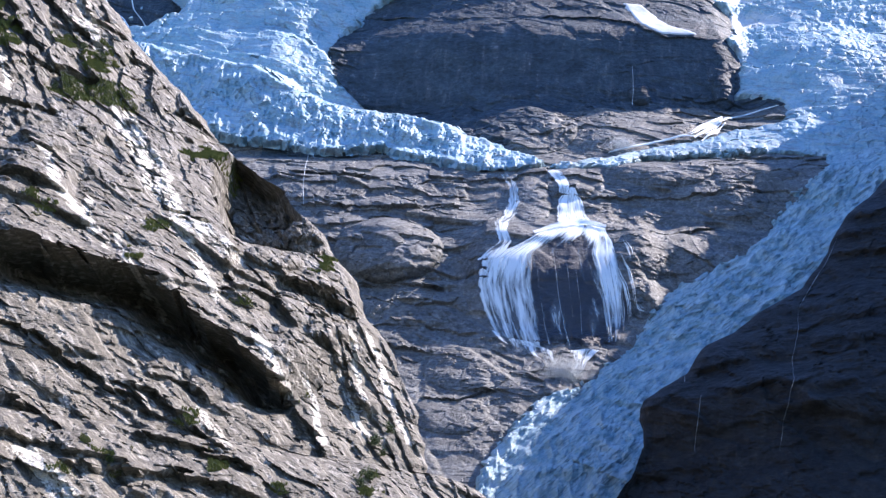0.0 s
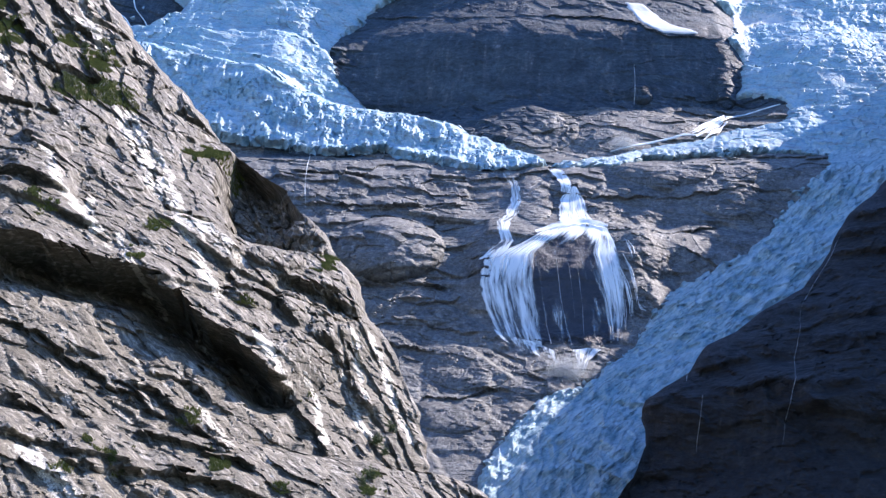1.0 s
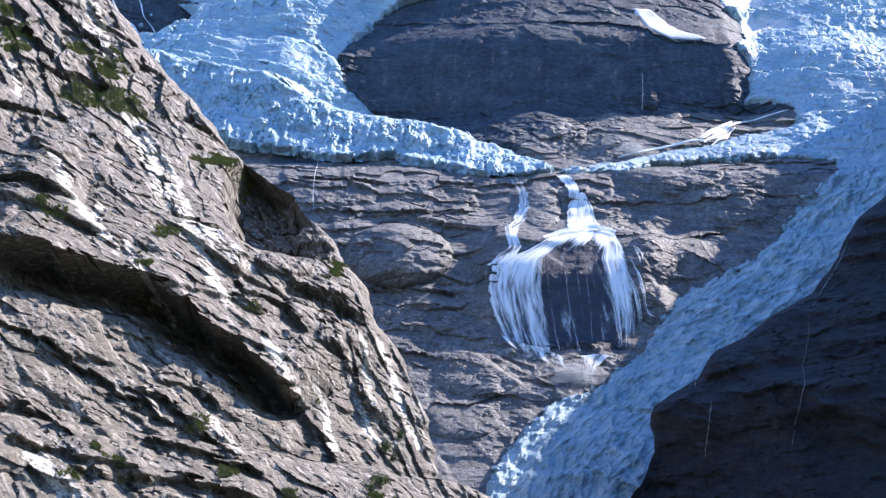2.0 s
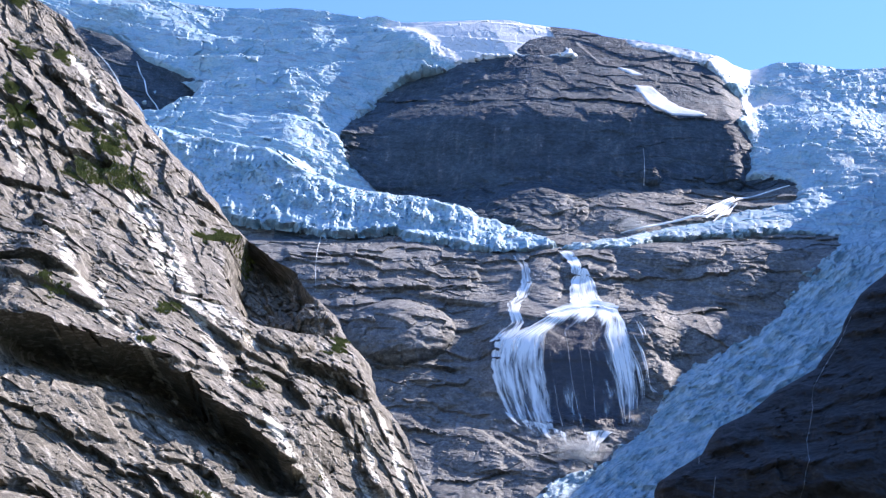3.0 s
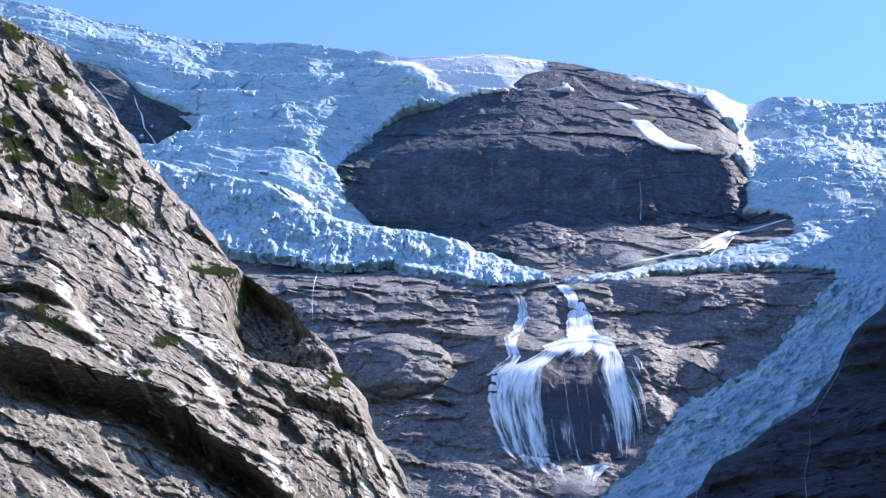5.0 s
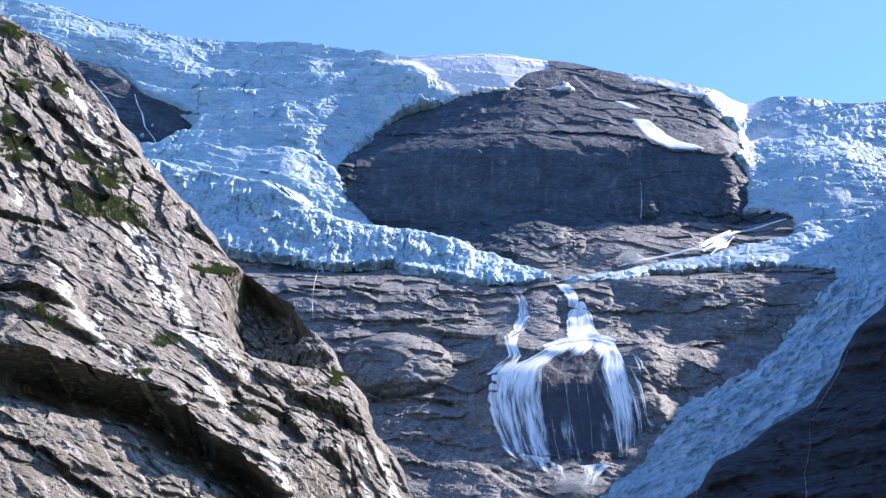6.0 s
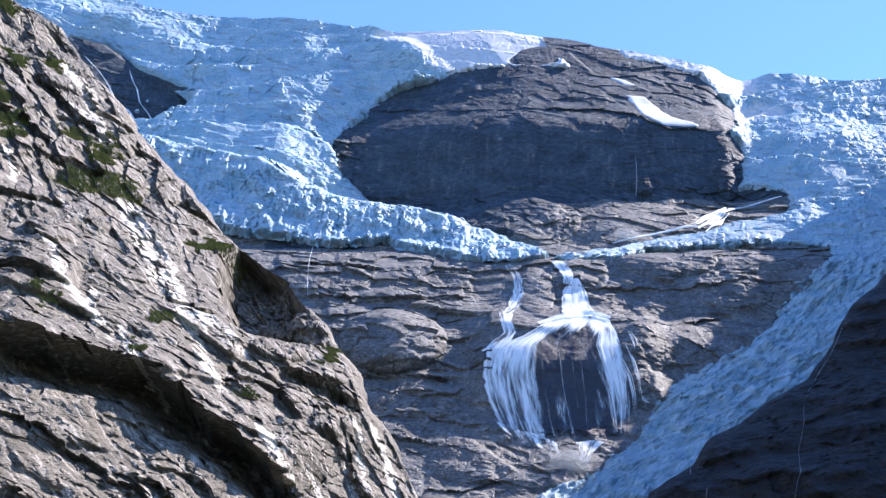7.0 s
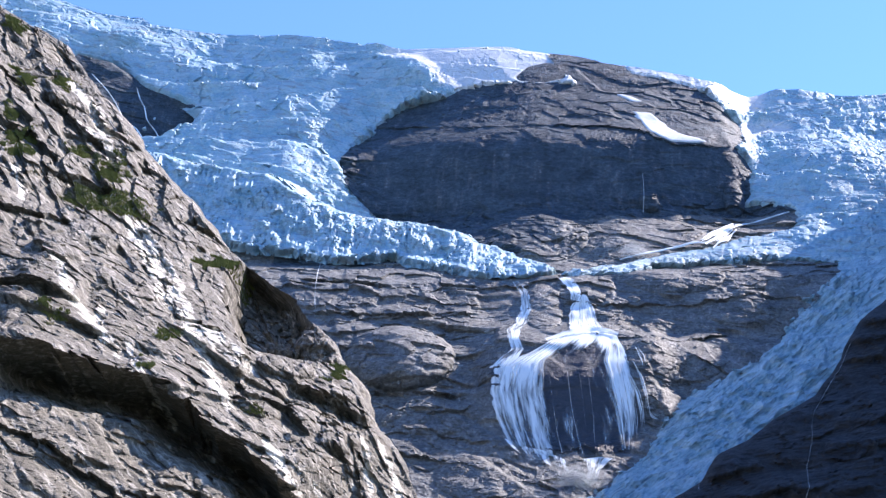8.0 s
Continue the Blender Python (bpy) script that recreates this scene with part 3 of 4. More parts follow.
def bed_relief(x, z):
    """Long ledges, thin foliation, joints and lumps of the ice-scoured rock, metres towards the valley."""
    wz = 18 * fractal(0.6 * x, z, 100, 4, 11)
    v = z + 0.10 * x
    step = blocks((x + 12 * fractal(x, z, 50, 2, 13)) / 38, (v + wz) / 30, 17)[0]
    t = (v + wz + 7 * step) / 36 + 0.9 * fractal(0.45 * x, z, 120, 3, 23)
    ledge = slabs(t, 0.35, 0.16) * ss(-0.3, 0.25, fractal(0.6 * x, z, 80, 3, 31))
    t2 = (v + 0.8 * wz + 3.2 * step) / 11 + 0.8 * fractal(0.4 * x, z, 40, 3, 29)
    ledge2 = slabs(t2, 0.5, 0.22) * part_mask(0.6 * x, z, 34, 37)
    t3 = (v + 0.6 * wz) / 3.6 + 0.9 * fractal(0.3 * x, z, 14, 3, 33)
    leaf = slabs(t3, 0.4, 0.3) * part_mask(0.7 * x, z, 20, 35)
    r = 5.0 * ledge + 0.75 * ledge2 + 0.22 * leaf + 3.0 * broken(x, v + 0.5 * wz, 60, 1.8, 2, 41) + 11 * fractal(x, z, 150, 4, 53, 0.5)
    cracked = 0.25 + 0.75 * part_mask(x, z, 55, 47)
    return r + cracked * (0.7 * broken(x, v + 0.4 * wz, 26, 1.7, 2, 45, 0.5, 0.5) + facets(x, v + 0.3 * wz, 15, 1.6, 3, 58)) + 0.3 * crags(x, 1.6 * v, 9, 3, 59)


STEP = 1.52
xs = np.arange(-640, 640, STEP)
rows_up = int((1500 - 215) / STEP)
v = np.linspace(0, 1, rows_up)[:, None]
X = np.repeat(xs[None, :], rows_up, 0)
Z = 215 + v * (crest(X) - 215)
REL = bed_relief(X, Z)
quiet = np.maximum(ss(-160, -60, X) * (1 - ss(380, 470, X)) * ss(880, 930, Z) * (1 - ss(1050, 1085, Z)), ss(60, 80, X) * (1 - ss(205, 225, X)) * ss(450, 465, Z) * (1 - ss(570, 590, Z)))
YB = bed(X, Z) - REL * (1 - 0.72 * quiet) * (1 - 0.55 * ss(1040, 1090, Z))
for lump in LUMPS:
    YB = YB - boss(X, Z, *lump)
for line, deep, drop, fade in WALL_LEDGES:
    YB = YB - overhang(X, Z, line, deep, drop, fade, 0.1) * (0.25 + 0.75 * part_mask(X, Z, 45, int(deep * 7 + drop)))
d_out = inside(X, Z, OUTCROP_EDGE)
d_nun = inside(X, Z, NUNATAK)
under = np.maximum(np.minimum(np.minimum(inside(X, Z, ICE_LEFT_EDGE), -d_out), -d_nun), inside(X, Z, ICE_RIGHT_EDGE))
YB = YB - 0.45 * (Z - 1190) * ss(-10, 6, d_out)
bare = (under < 10)[:-1, :-1]
is_outcrop = (d_out > -14)[:-1, :-1]
# the sunlit foot of the dome goes to the wall, with its lighter rock colour
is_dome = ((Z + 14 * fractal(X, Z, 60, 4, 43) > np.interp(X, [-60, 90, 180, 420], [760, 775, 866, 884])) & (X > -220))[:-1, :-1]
rock = np.stack([X, YB, Z], -1)
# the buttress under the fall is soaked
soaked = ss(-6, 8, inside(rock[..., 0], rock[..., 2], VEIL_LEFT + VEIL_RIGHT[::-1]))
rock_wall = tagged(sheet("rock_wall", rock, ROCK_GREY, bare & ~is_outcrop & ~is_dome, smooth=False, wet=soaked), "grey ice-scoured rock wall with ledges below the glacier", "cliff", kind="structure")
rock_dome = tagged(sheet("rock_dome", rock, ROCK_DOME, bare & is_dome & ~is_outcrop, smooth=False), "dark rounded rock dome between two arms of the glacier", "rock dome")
# the outcrop takes the same shade-darkened rock colour
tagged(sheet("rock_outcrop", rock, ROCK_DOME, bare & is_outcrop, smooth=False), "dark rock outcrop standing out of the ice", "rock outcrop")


scree = footing(rock[0], 1.3)
tagged(sheet("scree_slope", np.concatenate([scree, rock[:2]]) - np.array([0, 2.0, 0]), ROCK_GREY, smooth=False), "grey scree slope at the foot of the rock wall", "scree", kind="structure")
YB_SOFT = soften(YB, 26)


def water_y(x, z):
    """Distance of a smoothed rock surface, for water that leaps over the small ledges."""
    return bed_y(x, z, YB_SOFT) - 1.5


def bed_y(x, z, YB=YB):
    """Distance of the built rock surface at x and z."""
    x, z = np.asarray(x, float), np.asarray(z, float)
    i = np.clip((x - xs[0]) / STEP, 0, len(xs) - 1.001)
    j = np.clip((z - 215) / (crest(x) - 215), 0, 0.9999) * (rows_up - 1)
    a, b = i.astype(int), j.astype(int)
    fa, fb = i - a, j - b
    return (YB[b, a] * (1 - fa) + YB[b, a + 1] * fa) * (1 - fb) + (YB[b + 1, a] * (1 - fa) + YB[b + 1, a + 1] * fa) * fb


# ---- the glaciers ----
def ice_relief(x, z, dip):
    """Terraces with steep torn fronts, seracs and crevasses; dip: how steeply the terraces fall along x."""
    wz = 30 * fractal(x, z, 120, 4, 67)
    v = z + dip * x
    torn = blocks((x + 9 * fractal(x, z, 40, 2, 61)) / 19, v / 26, 62)[0]
    fine = blocks((x + 4 * fractal(x, z, 18, 2, 63)) / 8, v / 10, 64)[0]
    t = (v + wz + 2.4 * torn + 0.8 * fine) / 58 + 1.1 * fractal(0.6 * x, z, 190, 3, 69)
    f = t - np.floor(t)
    terrace = f * (1 - ss(0.86, 1.0, f)) * (0.45 + 0.55 * part_mask(x, z, 140, 68))
    t2 = (v + 0.7 * wz + 1.2 * torn + 0.6 * fine) / 17 + 1.0 * fractal(0.6 * x, z, 70, 3, 70)
    f2 = t2 - np.floor(t2)
    terrace2 = f2 * (1 - ss(0.78, 1.0, f2)) * (0.2 + 0.8 * part_mask(x, z, 60, 72))
    rough = 0.12 + 0.88 * ss(-0.1, 0.45, fractal(x, z, 130, 4, 71))
    seracs = 1.1 * torn + 0.55 * fine + 0.45 * broken(x, v, 22, 1.1, 3, 73, 0.5, 0.5) + 1.3 * crags(x, v, 15, 5, 75)
    depth, joint = blocks((x + 0.4 * wz) / 30, (v + 0.4 * wz) / 12, 74)
    crevasse = np.exp(-(joint / 0.08) ** 2) * ss(-0.1, 0.3, fractal(x, z, 60, 2, 76))
    return 25 * terrace + 4.0 * terrace2 * (0.3 + 0.7 * rough) - 3 * soften(crevasse) + rough * seracs + 13 * fractal(x, z, 170, 6, 89)


def glacier(name, edge, holes, snowy, x0, x1, step, dip, label):
    gx = np.arange(x0, x1, step)
    z0 = min(p[1] for p in edge)
    rows = int((1480 - z0) / step)
    vv = np.linspace(0, 1, rows)[:, None]
    x = np.repeat(gx[None, :], rows, 0)
    z = z0 + vv * (crest(x) + 2 - z0)
    d = inside(x, z, edge) + 7 * fractal(x, z, 34, 5, 97, 0.65) + 2.2 * blocks(x / 8, z / 9, 82)[0]
    for hole in holes:
        d = np.minimum(d, -inside(x, z, hole))
    snow = np.zeros(x.shape)
    for field in snowy:
        snow = np.maximum(snow, ss(-30, 22, inside(x, z, field) + 12 * fractal(x, z, 40, 4, 98)))
    high = ss(820, 900, z)
    thick = -14 + (24 - 7 * high) * ss(-6, 5 + 9 * high, d) + (16 + 7 * high) * ss(3, 90, d)
    thick = thick * (1 - 0.3 * snow) - (0.09 * np.clip(z - 1145, 0, None) * snow if holes else 0)
    rel = ice_relief(x, z, dip) * (1 - 0.8 * snow)
    if holes:
        # the lower arm lies on a shelf: flat on top, a broken ice cliff in front
        c, f = along(x, z, ICE_STEP)
        c = c + 9 * fractal(x, z, 40, 5, 99, 0.6) + 2.5 * blocks(x / 11, z / 14, 87)[0]
        thick = thick + 40 * (1 - ss(-3, 24, c)) * ss(-480, -390, x) * (1 - 0.75 * ss(-60, 110, x))
        thick = thick - 0.42 * np.clip(-c - 4, 0, 55) * ss(-480, -390, x) * (1 - 0.8 * ss(-20, 110, x))
        arm = ss(-130, -100, c) * (1 - ss(18, 45, c)) * ss(-480, -390, x)
        s = f * 760
        lines = 4.5 * fractal(c + 5 * fractal(x, z, 40, 2, 94), s / 6, 10, 4, 95) + 6 * fractal(x, z, 70, 3, 98)
        cliff_face = (3.6 * broken(x, 0.6 * z, 26, 0.8, 2, 96) + 3.0 * crags(x, 0.45 * z, 16, 3, 100)) * ss(0, 10, -c)
        cliff_face = cliff_face - 4.5 * np.exp(-(blocks((x + 9 * fractal(x, z, 16, 3, 86)) / 9, z / 46, 85)[1] / 0.06) ** 2) * ss(2, 12, -c) * part_mask(x, z, 24, 84) + 2.2 * crags(x, 0.3 * z, 9, 3, 83) * ss(2, 12, -c)
        rel = rel * (1 - 0.8 * arm) + arm * (lines + cliff_face)
    else:
        # flow lines of the tongue
        c, f = along(x, z, TONGUE_AXIS)
        low = 1 - ss(700, 790, z)
        s = f * 1400
        rel = rel * (1 - 0.6 * low) + low * (6.0 * fractal(c + 5 * fractal(x, z, 40, 2, 94), s / 6, 14, 5, 95) + 5.5 * crags(c, s / 3, 13, 4, 93) + 2.6 * crags(x, z, 30, 4, 92) + 2.6 * broken(c, s / 2, 16, 0.8, 2, 91))
    y = bed(x, z) - thick - rel * ss(-8, 12, d)
    grid = np.stack([x, y, z], -1)
    # behind the skyline the ice field runs back, almost level
    back = []
    for run, rise in ((60, 6), (200, 14), (600, 18), (1400, 20)):
        r = grid[-1].copy()
        r[:, 1] += run
        r[:, 2] += rise - 0.02 * run
        back.append(r)
    grid = np.concatenate([grid, np.array(back)])
    d, snow = (np.concatenate([q, np.repeat(q[-1:], 4, 0)]) for q in (d, snow))
    keep = (d > -6)[:-1, :-1]
    fall_ob = None
    if holes:
        ob = tagged(sheet(name, grid, ICE, keep, smooth=False, pale=snow), label, "glacier")
    else:
        # the broken icefall above, the tongue below
        upper = (grid[..., 2] + 12 * fractal(grid[..., 0], grid[..., 2], 60, 3, 88) > 775)[:-1, :-1]
        fall_ob = tagged(sheet("icefall", grid, ICE, keep & upper, smooth=False, pale=snow), "blue-white broken icefall beside the dark dome", "glacier")
        ob = tagged(sheet(name, grid, ICE_TONGUE, keep & ~upper, smooth=False), label, "glacier")
    return ob, fall_ob, lambda px, pz: float(y[int(np.clip((pz - z0) / (crest(px) + 2 - z0), 0, 1) * (rows - 1)), int(np.clip((px - x0) / step, 0, len(gx) - 1))])


ice_left, _, ice_left_y = glacier("glacier", ICE_LEFT_EDGE, (OUTCROP_EDGE, NUNATAK), (SNOWFIELD,), -780, 215, 1.9, 0.12, "blue-white crevassed glacier icefall spilling from the plateau")
ice_right, icefall, ice_right_y = glacier("glacier_tongue", ICE_RIGHT_EDGE, (), (SNOW_CREST, SNOW_SHELF), 40, 800, 1.9, -0.10, "blue-white glacier tongue winding down a rock gully")


# ---- the cliffs that frame the valley ----
class Spur:
    """A rock spur: its open face runs from x_far to its edge (outline: x against height), then folds back out of sight. side: 1 faces right, -1 faces left."""

    def __init__(self, side, outline, near_y, rise, x_far, turn_in, relief, step, z0, z1, seed):
        self.z0, self.step, self.x_far, self.side = z0, step, x_far, side
        zz = np.arange(z0, z1, step)[:, None]
        ex = np.interp(zz, [p[1] for p in outline], [p[0] for p in outline]) + 4.5 * fractal(zz, zz * 0, 26, 6, seed, 0.6)
        cols = int(abs(outline[len(outline) // 2][0] - x_far) / step) + 8
        u = np.linspace(0, 1, cols)[None, :]
        x = x_far + (ex - x_far) * u
        z = np.repeat(zz, cols, 1)
        edge = np.abs(ex - x)
        y = near_y + rise * (z - 200) - turn_in * edge
        y = y - relief(x, z) * ss(-3, 8, edge) + 9 * np.exp(-edge / 6)
        self.ex, self.x, self.y, self.z = ex, x, y, z

    def grid(self):
        g = np.stack([self.x, self.y, self.z], -1)
        fold = []
        for back, inn in ((8, 0.5), (20, 2), (45, 8), (100, 25), (240, 60), (420, 100)):
            c = g[:, -1].copy()
            c[:, 1] += back + 2 * fractal(c[:, 2], c[:, 2] * 0 + back, 15, 3, 9)
            c[:, 0] -= inn * self.side
            fold.append(c)
        g = np.concatenate([g, np.stack(fold, 1)], 1)
        return np.concatenate([footing(g[0], 1.1), g])

    def at(self, x, z):
        """Distance of the face at x and z."""
        r = int(np.clip((z - self.z0) / self.step, 0, len(self.z) - 1))
        c = (x - self.x_far) / (self.ex[r, 0] - self.x_far) * (self.x.shape[1] - 1)
        return float(self.y[r, int(np.clip(c, 0, self.x.shape[1] - 1))])




def left_relief(x, z):
    # joints dip down to the right
    a, b = x * 0.85 - z * 0.53, x * 0.53 + z * 0.85
    wb = 8 * fractal(0.5 * a, b, 40, 4, 103)
    step = blocks((a + 6 * fractal(a, b, 30, 2, 101)) / 22, (b + 0.5 * wb) / 13, 102)[0]
    t = (b + wb + 4.0 * step) / 21 + 1.1 * fractal(0.4 * a, b, 75, 2, 117)
    # higher up, ribs that run down the fall line
    c, e = x * 0.47 - z * 0.88, x * 0.88 + z * 0.47
    high = ss(330, 430, z + 0.3 * x + 60)
    low = 1 - 0.75 * high
    r = 4.2 * broken(a, b, 52, 2.2, 2, 107, 0.2) * low + 2.6 * slabs(t, 0.8, 0.2) * ss(0.0, 0.3, fractal(0.5 * a, b, 55, 3, 119)) * low
    r = r + facets(a, b, 21, 2.8, 4, 129) * low
    we = 7 * fractal(0.5 * c, e, 32, 4, 104)
    rib = slabs((e + we) / 17 + 1.0 * fractal(0.7 * c, e, 50, 3, 122), 0.35, 0.25) * part_mask(c, e, 50, 123)
    r = r + high * (5.0 * rib + 4.4 * broken(c, e, 40, 1.9, 2, 121, 0.3) + facets(c, e, 24, 2.2, 4, 150) + 0.8 * broken(a, b, 16, 1.6, 2, 124, 0.3, 0.6)) + 12 * fractal(x, z, 110, 2, 127, 0.45)
    for k, (line, deep, drop, fade) in enumerate(CLIFF_LEDGES):
        r = r + (0.7 if k else 1.0) * overhang(x, z, line, deep, drop, fade)
    # gully that parts the main face from the lower rib
    d, f = along(x, z, GULLY)
    d = d + 5 * fractal(x, z, 22, 4, 125) + 1.2 * blocks(x / 5, z / 7, 133)[0]
    right = np.clip(d, 0, None)
    deep = np.interp(z, [250, 300, 324, 334, 400, 440], [20, 14, 10, 96, 82, 30])
    r = r - np.where(d > 0, deep * (1 - ss(0, 74, right)) * ss(0, 5, right), 0) * (1 - ss(0.75, 1.0, f)) * ss(0.0, 0.1, f)
    # boulders wedged under the rib
    for lump in RIB_LUMPS:
        r = r + boss(x, z, *lump)
    # flank of the lower rib, split into upright ribs
    ex = np.interp(z, [p[1] for p in SPUR_LEFT], [p[0] for p in SPUR_LEFT])
    flank = (1 - ss(22, 55, ex - x)) * (1 - ss(285, 310, z))
    w = x * 0.92 + z * 0.38 + 3 * fractal(x, 0.5 * z, 14, 3, 126)
    return r + flank * (2.6 * slabs(w / 8 + 0.6 * fractal(x, 0.3 * z, 22, 2, 128), 0.8, 0.3) + 1.2 * broken(w, 0.5 * z, 7, 0.8, 2, 132))


left_spur = Spur(1, SPUR_LEFT, 1050, 0.65, -430, 0.9, left_relief, 0.68, 95, 770, 7)
# bright slab streaks: sun glint on wet rock and pale mineral, put into the colour
glint_pale = np.zeros(left_spur.x.shape)
for line, wide in PALE_SLABS:
    d, f = along(left_spur.x, left_spur.z, line)
    d = np.abs(d + 3.0 * fractal(left_spur.x, left_spur.z, 14, 3, 165))
    glint_pale = np.maximum(glint_pale, (1 - ss(0.25 * wide, 0.75 * wide, d)) * (0.6 + 0.4 * fractal(left_spur.x, left_spur.z, 8, 3, 166)))
glint_pale = np.pad(glint_pale, ((10, 0), (0, 6)))
left_cliff = tagged(sheet("cliff", left_spur.grid(), ROCK_WARM, smooth=False, pale=glint_pale), "sunlit jointed grey-brown cliff with slabs and ledges", "cliff", kind="structure")

SPUR_RIGHT = [(120, 150), (146, 211), (167, 236), (178, 264), (179, 301), (182, 309), (198, 320), (224, 337), (242, 366), (272, 381), (301, 405), (341, 430), (362, 459), (378, 486), (401, 517), (427, 542), (481, 601), (575, 697), (700, 850), (800, 1000)]


def right_relief(x, z):
    wz = 10 * fractal(x, z, 60, 4, 137)
    t = (z + wz - 0.15 * x) / 30
    t2 = (z + wz - 0.15 * x) / 9
    wall = 26 * (1 - ss(250, 312, z + 0.05 * (x - 180))) * -1
    return 5 * broken(x, z + wz, 60, 1.8, 4, 139) + 1.5 * crags(x, 1.5 * z, 30, 4, 143) + 2.5 * slabs(t + 0.12 * blocks(x / 30, z / 20, 144)[0]) * ss(-0.1, 0.3, fractal(x, z, 90, 3, 142)) + 0.6 * slabs(t2 + 0.2 * blocks(x / 14, z / 10, 145)[0]) * ss(0, 0.3, fractal(x, z, 40, 3, 141)) + 12 * fractal(x, z, 130, 7, 151, 0.55) + wall


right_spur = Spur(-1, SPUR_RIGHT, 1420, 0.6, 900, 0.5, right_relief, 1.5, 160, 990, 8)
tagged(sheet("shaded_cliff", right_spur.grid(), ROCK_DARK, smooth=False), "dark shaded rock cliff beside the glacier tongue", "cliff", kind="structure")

# the ridge above the tongue, whose shadow lies over it
ry = np.arange(1500, 2560, 10.0)
rz = np.interp(ry, [1500, 1760, 1964, 2007, 2038, 2066, 2115, 2142, 2178, 2211, 2245, 2282, 2310, 2400, 2560], [790, 880, 920, 944, 950, 955, 968, 980, 1000, 1026, 1045, 1062, 985, 850, 800])
w = np.linspace(0, 1, 60)[:, None]
RX = 700 - 40 * (1 - w) + 0 * ry[None, :] + 6 * fractal(ry[None, :] + 0 * w, w * 400, 60, 4, 161) * (1 - w)
RZ = 150 + w * (rz[None, :] + 6 * fractal(ry, ry * 0, 30, 4, 163)[None, :] - 150)
RY = np.repeat(ry[None, :], 60, 0)
back = np.stack([RX[-1:] + 300, RY[-1:], RZ[-1:] - 200], -1)
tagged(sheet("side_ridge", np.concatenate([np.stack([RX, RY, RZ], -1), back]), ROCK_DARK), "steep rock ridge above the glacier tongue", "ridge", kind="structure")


# ---- snow patches on the dome ----
def drape(name, outline, mat, lift, step, label, category, soft=4.0, parent=None):
    """A thin bed of snow that lies on the rock within an outline and thins out to its edge."""
    px, pz = [p[0] for p in outline], [p[1] for p in outline]
    x, z = np.meshgrid(np.arange(min(px) - 4, max(px) + 4, step), np.arange(min(pz) - 4, max(pz) + 4, step))
    d = inside(x, z, outline) + 2.5 * fractal(x, z, 12, 3, 171)
    y = sum(bed_y(x + i, z + j) for i in (-3, 0, 3) for j in (-3, 0, 3)) / 9 - lift * ss(-1, soft, d) + 1.0
    return tagged(sheet(name, np.stack([x, y, z], -1), mat, (d > -1)[:-1, :-1], parent), label, category)


for outline, label in PATCHES:
    tagged(drape("snow_patch", outline, SNOW, 2.8, 1.2, label, "snow patch"), group="snow patches on the dome")


# ---- falling water ----
def strand(name, points, widths, parent, lift=1.6, seed=1, mat=WATER, n=40, surface=None):
    """A stream of white water down the rock: rounded across, frayed at both edges."""
    p = np.array(points, float)
    t = np.linspace(0, 1, len(p))
    s = np.linspace(0, 1, n)
    cx = np.interp(s, t, p[:, 0])
    cz = np.interp(s, t, p[:, 1])
    for k in range(2):
        cx[1:-1], cz[1:-1] = (cx[:-2] + 2 * cx[1:-1] + cx[2:]) / 4, (cz[:-2] + 2 * cz[1:-1] + cz[2:]) / 4
    half = np.interp(s, np.linspace(0, 1, len(widths)), widths) / 2
    tx, tz = np.gradient(cx), np.gradient(cz)
    ln = np.hypot(tx, tz) + 1e-6
    nx, nz = -tz / ln, tx / ln
    across = np.array([-1, -0.55, 0, 0.55, 1.0])
    jag = 1 + 0.35 * np.minimum(1, 5 / half)[:, None] * fractal(s[:, None] * 60 + 0 * across, across * 7 + seed * 13.7, 2.5, 3, 181)
    gx = cx[:, None] + nx[:, None] * half[:, None] * across * jag
    gz = cz[:, None] + nz[:, None] * half[:, None] * across * jag
    y = (water_y if surface is None else surface)(gx, gz)
    # water keeps clear of hollows
    y = np.minimum(y, y.mean(1, keepdims=True) + 1.0)
    y = y - lift * (1 - 0.7 * across ** 2) - 0.25 * np.minimum(half[:, None], 6) * (1 - across ** 2)
    run = np.cumsum(ln) * 0.07
    flow = np.stack([half[:, None] * across + 0 * gx + seed * 7.3, run[:, None] + 0 * gx, across ** 2 + 0 * gx], -1)
    return sheet(name, np.stack([gx, y, gz], -1), mat, None, parent, flow=flow)


def cascade(name, points, width, count, parent, seed, lift=1.8):
    """A stream as a bundle of separate threads that weave about its line."""
    r = random.Random(seed)
    for k in range(count):
        off, a, b = r.uniform(-0.5, 0.5) * width, r.uniform(0, 0.35), r.uniform(0.65, 1)
        p = np.array(points, float)
        t = np.linspace(0, 1, len(p))
        s = np.linspace(a if k else 0, b if k else 1, 9)
        w = np.interp(s, np.linspace(0, 1, 3), [0.6, 1.0, 0.9])
        px, pz = np.interp(s, t, p[:, 0]), np.interp(s, t, p[:, 1])
        dx, dz = np.gradient(px), np.gradient(pz)
        ln = np.hypot(dx, dz) + 1e-6
        wave = off * w + 0.05 * width * np.sin(s * 11 + r.uniform(0, 6))
        strand(name, list(zip(px - dz / ln * wave, pz + dx / ln * wave)), [0.3 * width * 0.5, width * r.uniform(0.18, 0.4), width * r.uniform(0.15, 0.35), 0.1 * width], parent, lift * r.uniform(0.7, 1.2), seed + k)


fall = tagged(new("waterfall"), "white meltwater fall spreading into a veil over a dark buttress", "waterfall")
rng = random.Random(4)


